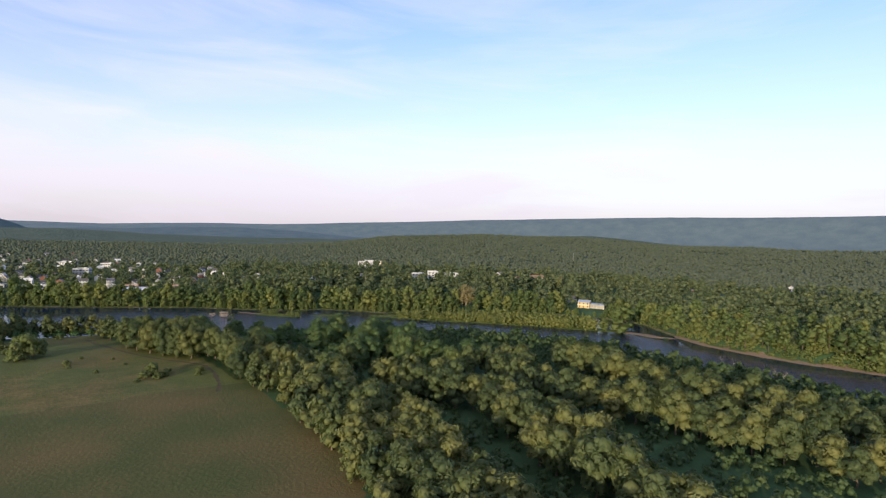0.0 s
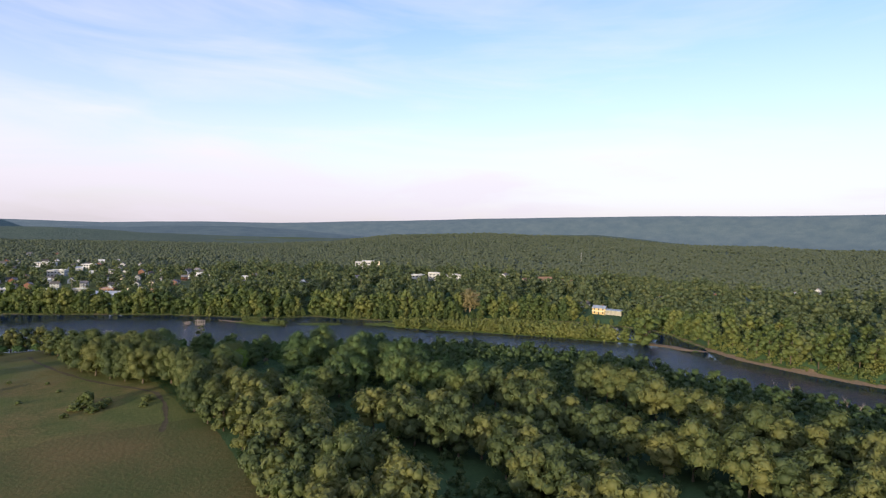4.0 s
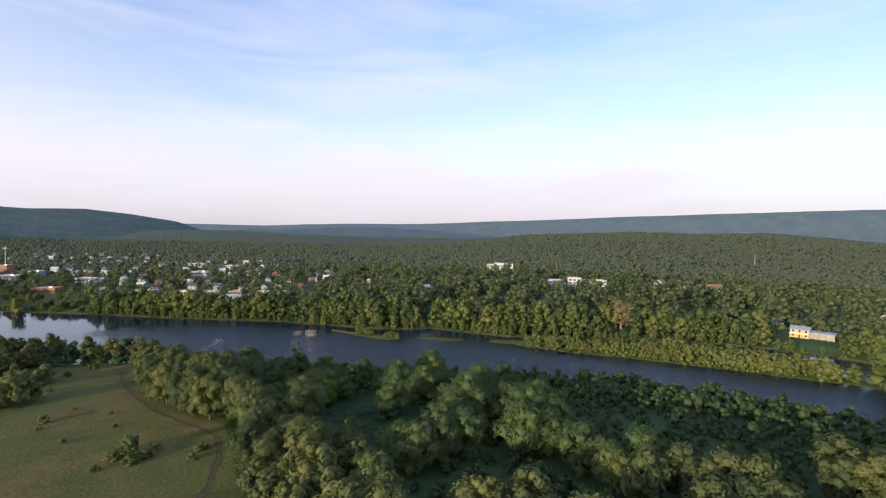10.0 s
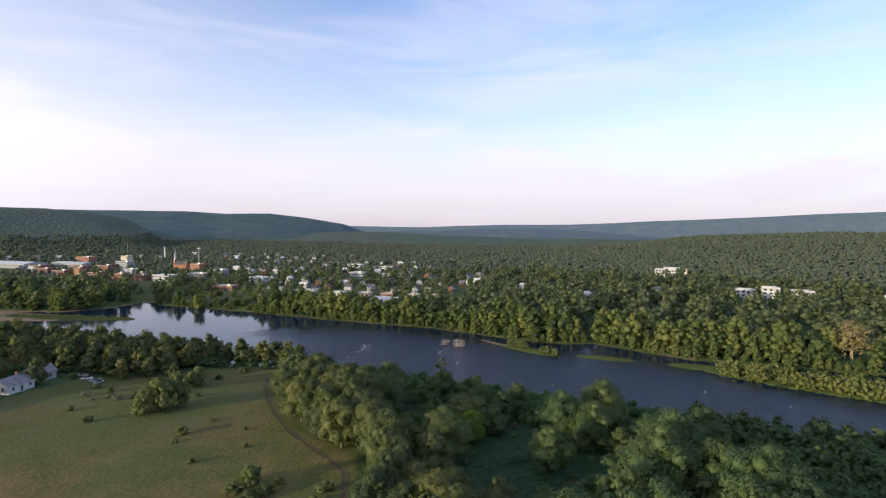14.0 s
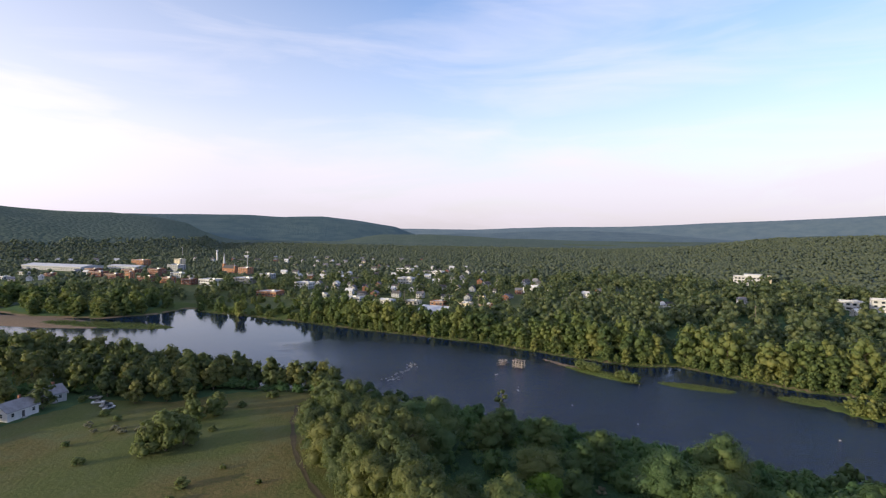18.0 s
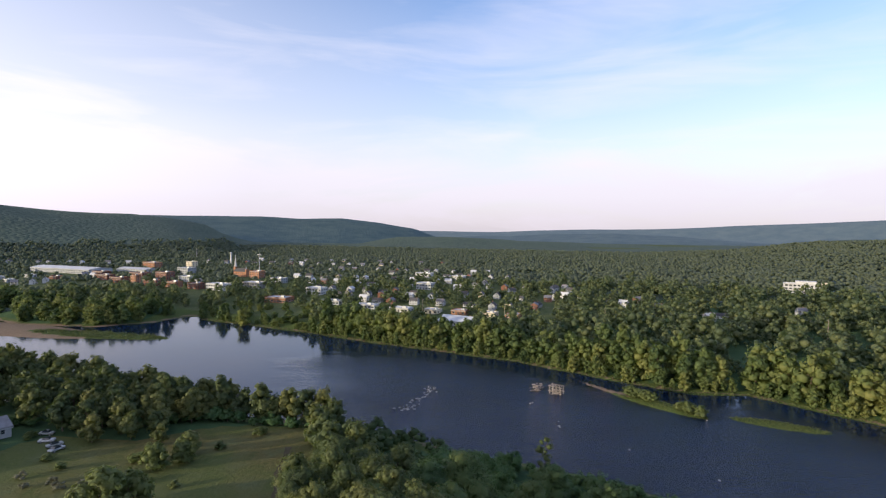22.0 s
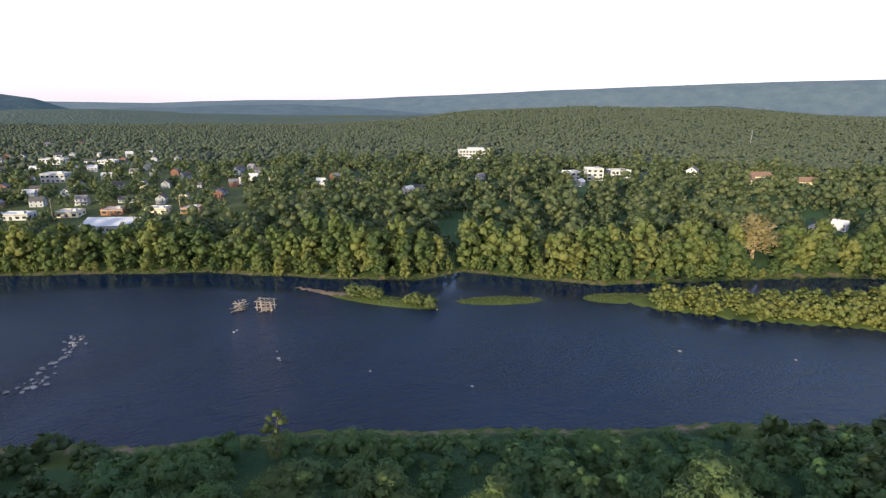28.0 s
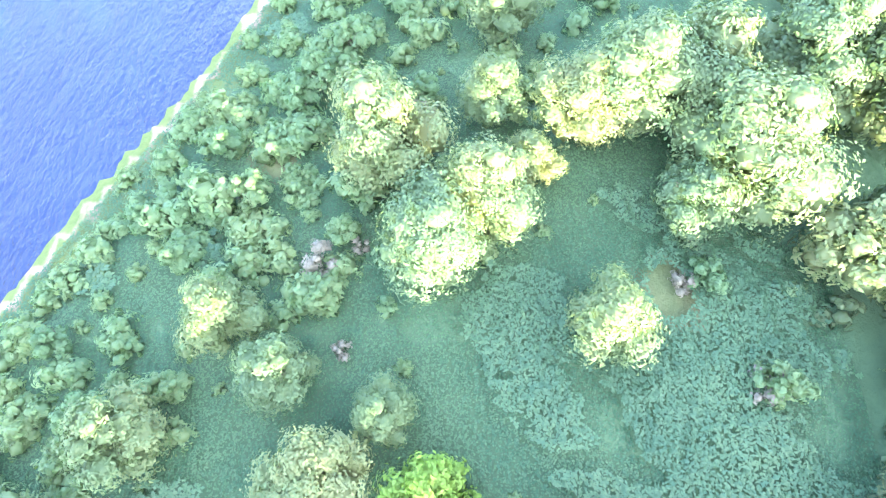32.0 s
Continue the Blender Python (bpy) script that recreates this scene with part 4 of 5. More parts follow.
def ground_cover():
    """The carpet over the glade: low vines and weeds, and banks of brambles with broader, paler leaves."""
    g = np.random.RandomState(8)
    n = 270000
    x, y = g.uniform(58, 176, n), g.uniform(246, 372, n)
    ok = ~inside(x, y, RIVER) & ~inside(x, y, FIELD) & (seg_dist(x, y, NEAR) > 2.5) & (np.hypot((x - 117) / 1.4, y - 267) > 2.6) & (np.hypot(x - 140, (y - 322) * 1.5) > 4)
    x, y = x[ok], y[ok]
    n = len(x)
    ragged = 0.75 * lumps(x, y, 13, 61) + 0.55 * lumps(x, y, 4.6, 62)
    bank = np.hypot((x - 104) / 25, (y - 263) / 13) + ragged < 1.0
    bank |= np.hypot((x - 112) / 10, (y - 287) / 6) + ragged < 1.0
    bank |= np.hypot((x - 84) / 9, (y - 327) / 7) + ragged < 0.8
    bank |= lumps(x, y, 30, 63) + 0.5 * ragged > 0.62
    heave = np.where(bank, 1.5 + 0.9 * lumps(x, y, 6, 21) + 0.6 * lumps(x, y, 2.6, 22), 0.45 + 0.5 * lumps(x, y, 11, 23))
    thin = (lumps(x, y, 26, 23) + 0.6 * lumps(x, y, 9, 24) < -0.30) & ~bank
    z = height(x, y) + np.where(thin, 0.05, np.clip(heave, 0.05, 2.6)) + g.uniform(-0.10, 0.10, n) * np.where(bank, 2.2, 0.8)
    p = np.stack([x, y, z], 1)
    slope = np.where(bank, 1.0, 0.4)
    sx = -slope * (0.9 * (lumps(x + 0.2, y, 6, 21) - lumps(x, y, 6, 21)) + 0.6 * (lumps(x + 0.2, y, 2.6, 22) - lumps(x, y, 2.6, 22))) / 0.2
    sy = -slope * (0.9 * (lumps(x, y + 0.2, 6, 21) - lumps(x, y, 6, 21)) + 0.6 * (lumps(x, y + 0.2, 2.6, 22) - lumps(x, y, 2.6, 22))) / 0.2
    nrm = np.stack([0.5 * sx + g.normal(scale=0.10, size=n), 0.5 * sy + g.normal(scale=0.10, size=n), np.ones(n)], 1)
    nrm /= np.linalg.norm(nrm, axis=1)[:, None]
    t = np.cross(nrm, g.normal(size=(n, 3)))
    t /= np.linalg.norm(t, axis=1)[:, None]
    b = np.cross(nrm, t)
    wide = np.where(bank, 0.85, 0.62)
    a, c = (g.uniform(0.18, 0.44, n) * wide)[:, None], (g.uniform(0.10, 0.24, n) * wide)[:, None]
    v = np.stack([p - t * a - nrm * a * 0.25, p - b * c, p + t * a - nrm * a * 0.25, p + b * c], 1)
    for name, pick, leaf, label in (("vine_carpet", ~bank, LEAF_VINE, "carpet of dark green vines and weeds over the glade floor"),
                                    ("bramble_bank", bank, LEAF_BRAMBLE, "bank of pale green brambles heaped over the glade floor")):
        me = mesh_np(name, v[pick].reshape(-1, 3), np.arange(pick.sum() * 4).reshape(-1, 4), None, leaf)
        tagged(new(name, me), label, name.split("_")[0] + "s", kind="stuff")


ground_cover()


def far_bank():
    line = [p for p in FAR if -60 < p[0] < 420 and p[1] > 235]
    n = 0
    for row, (off, gap) in enumerate(((3.2, 4.6), (9.0, 7.0), (17, 8.5))):
        pts = along(line, gap)
        for a, b in zip(pts, pts[1:]):
            t = (b - a).normalized()
            x, y = a.x - t.y * off + rnd.uniform(-2, 2), a.y + t.x * off + rnd.uniform(-2, 2)
            if inside(np.array([x]), np.array([y]), RIVER)[0] or seg_dist(np.array([x]), np.array([y]), FAR)[0] < 1.8 or (row and (math.hypot(x - 313, y - 402) < 11 or math.hypot(x - 394, y - 326) < 20)):
                continue
            s = rnd.uniform(0.25, 0.6) if row == 0 else rnd.uniform(0.7, 1.25)
            K["bank"].put(x, y, s, rnd.uniform(0, 6.28), rnd.randrange(99), rnd.uniform(0.9, 1.15))
            n += 1


far_bank()
FOOTPRINTS = []


def keep_off(x, y, r):
    FOOTPRINTS.append((x, y, r))


def dirt_track():
    """The worn wheel track along the wood's edge."""
    line = along([(52, 232), (55, 243), (57, 262), (56, 277), (50, 287), (43, 296), (33, 311), (23, 331), (15, 356), (11, 376)], 2.5)
    bm = bmesh.new()
    prev = None
    for k, p in enumerate(line):
        q = line[min(k + 1, len(line) - 1)] - line[max(k - 1, 0)]
        side = Vector((-q.y, q.x, 0)).normalized() * (0.75 + 0.25 * math.sin(k * 0.9) + 0.2 * math.sin(k * 2.3))
        row = [bm.verts.new((p.x + side.x * f, p.y + side.y * f, gz(p.x + side.x * f, p.y + side.y * f) + (0.06 if f else 0.02))) for f in (-1, 0, 1)]
        if prev:
            for i in (0, 1):
                bm.faces.new((prev[i], prev[i + 1], row[i + 1], row[i]))
        prev = row
    me = bpy.data.meshes.new("dirt_track")
    bm.to_mesh(me)
    bm.free()
    me.materials.append(simple("track_earth", (0.035, 0.030, 0.018), (0.085, 0.070, 0.040), 0.4, 0.95))
    tagged(new("dirt_track", me), "dark earth wheel track along the edge of the wood", "track", kind="structure")


dirt_track()


# ---------------------------------------------------------------- far bank: isles, special trees, driftwood
def bank_extras():
    rr = random.Random(21)
    # bushes and young trees on the long wooded island
    n = 0
    shrubs = []
    while n < 520:
        x, y = rr.uniform(222, 372), rr.uniform(238, 398)
        ax, ay = np.array([x]), np.array([y])
        if inside(ax, ay, ISLAND)[0] and seg_dist(ax, ay, ISLAND + ISLAND[:1])[0] > 2.5 and x + y * 0.2 > 308 and math.hypot(x - 352, y - 272) > 9 and y > 262:
            shrubs.append((x, y, rr.uniform(0.35, 0.75) * (1.0 + 0.35 * (x > 300))))
            n += 1
    scatter_mesh("island_wood", shrubs, [proto(280 + k, 8, 4.4, 0.4, 8.5, 180, 1.0) for k in range(5)], LEAF_BANK,
                 "dense yellow-green bushes and young trees on the river island", "bushes")
    K["bank"].put(355, 258, 1.75, 1.0, 1, 0.74, label="broad round-crowned tree at the tip of the island")
    K["bank"].put(349, 271, 0.8, 4.0, 3, 0.75, label="low round tree at the tip of the island")
    # shrubs on the small islet
    for k in range(28):
        t = rr.uniform(-0.85, 0.85)
        x, y = 146 + 20 * t * math.cos(radians(-48)) + rr.uniform(-1.2, 1.2), 438 + 20 * t * math.sin(radians(-48)) + rr.uniform(-1.2, 1.2)
        K["willow"].put(x, y, rr.uniform(0.42, 0.78), rr.uniform(0, 6), k, 0.8)
    # scattered trees and bushes on the open grassy bank
    for x, y, s in ((-189, 602, 0.95), (-121, 606, 0.8), (-97, 590, 0.85), (-100, 594, 0.7), (-62, 592, 0.5), (-84, 600, 0.5), (-134, 618, 0.5), (-110, 603, 0.45), (-52, 582, 0.5), (-142, 634, 0.45),
                    (-72, 594, 0.4), (-128, 624, 0.4), (-91, 610, 0.4), (-104, 616, 0.45), (-150, 640, 0.5), (-158, 650, 0.6)):
        K["bank"].put(x, y, s, rr.uniform(0, 6), rr.randrange(9), 1.0 if s > 0.6 else 0.6)
    for k in range(64):
        x = rr.uniform(-150, -45)
        y = float(np.interp(x, (-150, -138, -108, -41), (622, 608, 597, 568))) + 3 + 58 * rr.random() ** 1.7
        K["bank"].put(x, y, rr.uniform(0.28, 0.62), rr.uniform(0, 6), rr.randrange(9), rr.uniform(0.6, 0.9))
    # dark wood behind the gravel bar
    for k in range(64):
        x = rr.uniform(-340, -168)
        y = float(np.interp(x, (-340, -330, -250, -196, -168), (612, 610, 572, 571, 592))) + 5 + 46 * rr.random() ** 1.4
        if not inside(np.array([x]), np.array([y]), RIVER)[0]:
            K["bank"].put(x, y, rr.uniform(0.75, 1.15), rr.uniform(0, 6), rr.randrange(9), rr.uniform(0.75, 0.95))
    # tall open-stemmed trees on the sandy bank
    for p in along([(386, 228), (382, 195), (383, 160), (392, 125), (404, 70), (418, -20)], 7):
        K["stem"].put(p.x + rr.uniform(-8, 3), p.y + rr.uniform(-2, 2), rr.uniform(0.95, 1.25), rr.uniform(0, 6), rr.randrange(9), rr.uniform(0.9, 1.1))
    for p in along([(398, 236), (398, 190), (404, 140), (418, 60)], 9):
        K["stem"].put(p.x + rr.uniform(12, 20), p.y + rr.uniform(-3, 3), rr.uniform(0.9, 1.2), rr.uniform(0, 6), rr.randrange(9), rr.uniform(0.9, 1.1))
    scrub = []
    for p in along([(381, 228), (371, 200), (371, 165), (378, 128), (392, 80), (408, 0), (418, -60)], 2.6):
        for k in range(6):
            off = 0.8 + 26 * rr.random() ** 1.5
            scrub.append((p.x + off, p.y + rr.uniform(-2, 2), rr.uniform(0.22, 0.45) if off < 4 else rr.uniform(0.45, 0.85)))
    scatter_mesh("bank_scrub", scrub, [proto(290 + k, 6, 4.0, 0.3, 5.5, 150, 0.9) for k in range(4)], LEAF_BANK,
                 "green and yellowish scrub on the sandy river bank", "scrub")
    K["pale"].put(314, 404, 1.55, 0.4, 0, 0.8)
    keep_off(314, 404, 11)
    for k in range(4):
        keep_off(314 - 9 * k, 404 - 5 * k, 8)


K["willow"] = Kind("willow_shrub", "yellow-green willow shrub on a gravel islet", "shrub", "shrubs on the islet",
                   [(trunk_mesh(120, 3, 0.1, 4, 1.2), crown_mesh(121 + k, 8, 3.6, 0.8, 6.0, 500, 0.8, LEAF_WILLOW)) for k in range(2)])
K["stem"] = Kind("stemmed_tree", "tall tree with a bare lower stem on the sandy bank", "tree", "tall trees on the sandy bank",
                 [(trunk_mesh(130 + k, 13, 0.30, 6, 2.2), crown_mesh(140 + k, 13, 4.4, 4.2, 16.0, 800, 0.85, LEAF_BANK)) for k in range(3)])
K["pale"] = Kind("pale_tree", "half-bare tree with pale branches and thin orange-brown leaves", "tree", "",
                 [(trunk_mesh(150, 12, 0.55, 12, 5.5, BARK_PALE), crown_mesh(151, 13, 7.5, 5.0, 14.0, 420, 0.9, LEAF_DRY))])


def thin_crown():
    """The pale tree's leaves: a thin outer shell, so that its limbs show."""
    rng = np.random.RandomState(77)
    b = blobs_of(rng, 15, 7.5, 3.4, 14.5)
    v, q = leaves_on(rng, b, 2000, 0.62)
    return mesh_np("crown", v, q, None, LEAF_DRY)


K["pale"].pairs[0] = (K["pale"].pairs[0][0], thin_crown())
bank_extras()


def driftwood(x, y, framed):
    rr = random.Random(int(x))
    ob = thing("driftwood_pile", "pile of bleached driftwood logs stranded in the river" if not framed else "broken grey timber frame stranded in the river",
               "driftwood", m=pose(x, y, 0, 0, 0, rr.uniform(0, 360) if not framed else -35))
    if framed:
        for px in (-2.6, -0.9, 0.9, 2.6):
            for py in (-1.4, 1.4):
                bm = bmesh.new()
                tube(bm, (px, py, -1.5), (px + rr.uniform(-.2, .2), py, 3.6 + rr.uniform(-.4, .5)), 0.24, 0.18, 7)
                part("post", bm, WOOD_GREY, ob)
        for py in (-1.5, 1.5):
            for z in (1.2, 3.4):
                bm = bmesh.new()
                tube(bm, (-3.2, py, z), (3.2, py + rr.uniform(-.3, .3), z + rr.uniform(-.3, .2)), 0.22, 0.17, 7)
                part("beam", bm, WOOD_GREY, ob)
        for k in range(4):
            bm = bmesh.new()
            tube(bm, (-2.6 + k * 1.7, -2.0, 3.6), (-2.2 + k * 1.5, 2.1, 3.5 + rr.uniform(-.2, .2)), 0.13, 0.10, 6)
            part("rail", bm, WOOD_GREY, ob)
    for k in range(8 if framed else 34):
        a, t = rr.uniform(0, 6.28), rr.uniform(-0.25, 0.45)
        L, c = rr.uniform(1.6, 4.0), Vector((rr.gauss(0, 1.5), rr.gauss(0, 1.0), rr.uniform(0.1, 0.5 if framed else 2.0)))
        d = Vector((math.cos(a), math.sin(a), t)) * L * 0.5
        bm = bmesh.new()
        tube(bm, c - d, c + d, rr.uniform(0.13, 0.26), rr.uniform(0.06, 0.13), 6)
        part("log", bm, WOOD_GREY, ob)


driftwood(97, 456, False)
driftwood(105, 451, True)


def rock(x, y, s, seed):
    rng = np.random.RandomState(seed)
    bm = bmesh.new()
    bmesh.ops.create_icosphere(bm, subdivisions=2, radius=1)
    for v in bm.verts:
        v.co *= 0.8 + 0.35 * noise.noise(v.co * 1.7 + Vector((seed, 0, 0)))
        v.co.z *= 0.55
    me = bpy.data.meshes.new("rock")
    bm.to_mesh(me)
    bm.free()
    me.materials.append(STONE)
    ob = new("rock", me)
    ob.matrix_world = Matrix.LocRotScale((x, y, 0.05), Euler((0, 0, rng.uniform(0, 6))), (s, s * rng.uniform(0.6, 1.0), s))
    tagged(ob, "pale wet boulder breaking the river surface", "rock", "rocks in the river")


rr_ = random.Random(4)
for i_ in range(58):
    t_ = rr_.uniform(0, 1)
    rock(49 - 9 * t_ * t_ + rr_.gauss(0, 1.6), 456 - 34 * t_ + rr_.uniform(-1, 1), rr_.uniform(0.3, 0.95), i_)
for i_, (x_, y_) in enumerate(((100, 410), (100.6, 416), (92, 436), (93, 437), (140, 372), (100, 411.2), (206, 360), (158, 423), (231, 340), (120, 392))):
    rock(x_, y_, rr_.uniform(0.4, 0.8), 40 + i_)


# ---------------------------------------------------------------- buildings
def window_mesh(w, h):
    """A window in one piece: a frame with its set-back glass."""
    bm = boxes((-w / 2 - 0.12, -0.08, -0.12, w / 2 + 0.12, 0.06, h + 0.12))
    front = min(bm.faces, key=lambda f: f.calc_center_median().y)
    bmesh.ops.inset_individual(bm, faces=[front], thickness=0.12, depth=0.0)
    bmesh.ops.translate(bm, verts=front.verts, vec=(0, 0.06, 0))
    front.material_index = 1
    me = bpy.data.meshes.new("window")
    bm.to_mesh(me)
    bm.free()
    me.materials.append(PAINT_WHITE)
    me.materials.append(GLASS_DARK)
    return me


WIN_SMALL, WIN_TALL, WIN_WIDE = window_mesh(1.0, 1.4), window_mesh(1.2, 2.0), window_mesh(2.2, 1.5)


def put_window(parent, me, x, y, z, turn):
    ob = new("window", me)
    ob.parent = parent
    ob.matrix_basis = pose(x, y, z, 0, 0, turn)
    return ob


def gable_house(name, label, w, d, h, rh, wall, roof, porch=False, group="houses across the river", category="house"):
    """A timber house with the ridge along x: walls with gables, two roof slopes, chimney, door, windows."""
    ob = thing(name, label, category, group)
    bm = bmesh.new()
    prof = [(-d / 2, -1.0), (d / 2, -1.0), (d / 2, h), (0, h + rh), (-d / 2, h)]
    a = [bm.verts.new((-w / 2, y, z)) for y, z in prof]
    b = [bm.verts.new((w / 2, y, z)) for y, z in prof]
    bm.faces.new(a[::-1])
    bm.faces.new(b)
    for k in range(5):
        bm.faces.new((a[k], a[(k + 1) % 5], b[(k + 1) % 5], b[k]))
    part("wall", bm, wall, ob)
    for sgn in (-1, 1):
        bm = bmesh.new()
        o, t = 0.45, 0.16
        sl = rh / (d / 2)
        pts = [(0, h + rh + 0.05), (sgn * (d / 2 + o), h - o * sl + 0.05), (sgn * (d / 2 + o), h - o * sl + 0.05 + t), (0, h + rh + 0.05 + t)]
        a = [bm.verts.new((-w / 2 - 0.4, y, z)) for y, z in pts]
        b = [bm.verts.new((w / 2 + 0.4, y, z)) for y, z in pts]
        bm.faces.new(a)
        bm.faces.new(b[::-1])
        for k in range(4):
            bm.faces.new((a[k], b[k], b[(k + 1) % 4], a[(k + 1) % 4]))
        bmesh.ops.recalc_face_normals(bm, faces=bm.faces)
        part("roof", bm, roof, ob)
    part("chimney", boxes((w * 0.2, 0.3, h + rh * 0.4, w * 0.2 + 0.7, 1.0, h + rh + 0.9), (w * 0.2 - 0.08, 0.22, h + rh + 0.9, w * 0.2 + 0.78, 1.08, h + rh + 1.05)), BRICK, ob)
    part("door", boxes((-0.5, -d / 2 - 0.06, 0, 0.5, -d / 2 + 0.02, 2.1)), ROOF_DARK, ob)
    n = max(2, int(w / 3.2))
    for k in range(n):
        x = -w / 2 + (k + 0.5) * w / n
        for z in ([0.9, 3.7] if h > 4.5 else [0.9]):
            if abs(x) > 1.0 or z > 2:
                put_window(ob, WIN_SMALL, x, -d / 2 - 0.03, z, 0)
            if k % 2 == 0:
                put_window(ob, WIN_SMALL, x, d / 2 + 0.03, z, 180)
    for sgn in (-1, 1):
        for z in ([0.9, 3.7] if h > 4.5 else [0.9]):
            put_window(ob, WIN_SMALL, sgn * (w / 2 + 0.03), -d / 5, z, 90 * sgn)
        if rh > 2.8:
            put_window(ob, WIN_SMALL, sgn * (w / 2 + 0.03), 0, h + 0.25, 90 * sgn)
    if porch:
        part("porch_roof", boxes((-w / 2, -d / 2 - 2.2, 2.5, w / 2, -d / 2 - 0.02, 2.68)), roof, ob)
        for x in (-w / 2 + 0.2, -w / 6, w / 6, w / 2 - 0.2):
            part("porch_post", boxes((x - 0.09, -d / 2 - 2.1, -0.5, x + 0.09, -d / 2 - 1.92, 2.5)), PAINT_WHITE, ob)
    return ob


def flat_block(name, label, w, d, storeys, wall, roof=None, win=None, category="building", sh=3.6, group="", ends=True):
    """A flat-roofed block: walls, roof deck, parapet, cornice, roof unit, door and rows of windows."""
    roof, win = roof or ROOF_PALE, win or WIN_TALL
    h = storeys * sh
    ob = thing(name, label, category, group)
    part("wall", boxes((-w / 2, -d / 2, -1.5, w / 2, d / 2, h)), wall, ob)
    part("roof", boxes((-w / 2 + 0.4, -d / 2 + 0.4, h, w / 2 - 0.4, d / 2 - 0.4, h + 0.12)), roof, ob)
    part("parapet", boxes((-w / 2, -d / 2, h, w / 2, -d / 2 + 0.35, h + 0.7), (-w / 2, d / 2 - 0.35, h, w / 2, d / 2, h + 0.7),
                          (-w / 2, -d / 2 + 0.35, h, -w / 2 + 0.35, d / 2 - 0.35, h + 0.7), (w / 2 - 0.35, -d / 2 + 0.35, h, w / 2, d / 2 - 0.35, h + 0.7)), wall, ob)
    part("cornice", boxes((-w / 2 - 0.2, -d / 2 - 0.25, h - 0.4, w / 2 + 0.2, -d / 2 - 0.003, h + 0.1)), CONCRETE, ob)
    part("roof_unit", boxes((w * 0.1, -1.5, h + 0.12, w * 0.1 + min(4, w * 0.2), 1.5, h + 1.7)), STEEL, ob)
    part("door", boxes((-0.9, -d / 2 - 0.06, 0, 0.9, -d / 2 + 0.02, 2.4)), ROOF_DARK, ob)
    n = max(2, min(12, int(w / 3.6)))
    for s in range(storeys):
        for k in range(n):
            x = -w / 2 + (k + 0.5) * w / n
            if s or abs(x) > 1.8:
                put_window(ob, win, x, -d / 2 - 0.03, s * sh + 0.9, 0)
        if ends:
            m = max(1, min(6, int(d / 4.5)))
            for k in range(m):
                for sgn in (-1, 1):
                    put_window(ob, win, sgn * (w / 2 + 0.03), -d / 2 + (k + 0.5) * d / m, s * sh + 0.9, 90 * sgn)
    return ob


def stand(ob, x, y, turn, r=None, dz=0.0):
    ob.matrix_world = pose(x, y, gz(x, y) + dz, 0, 0, turn)
    if r:
        keep_off(x, y, r)
    return ob


def clear_view(x, y, length):
    """Keep the ground open on the river side of a building, where its lot and street lie."""
    dx, dy = CAMP[0] - x, CAMP[1] + 60 - y
    L = math.hypot(dx, dy)
    for t in range(8, int(length), 7):
        keep_off(x + dx / L * t, y + dy / L * t, 8.5)


HOUSE_SIZE = 0.68


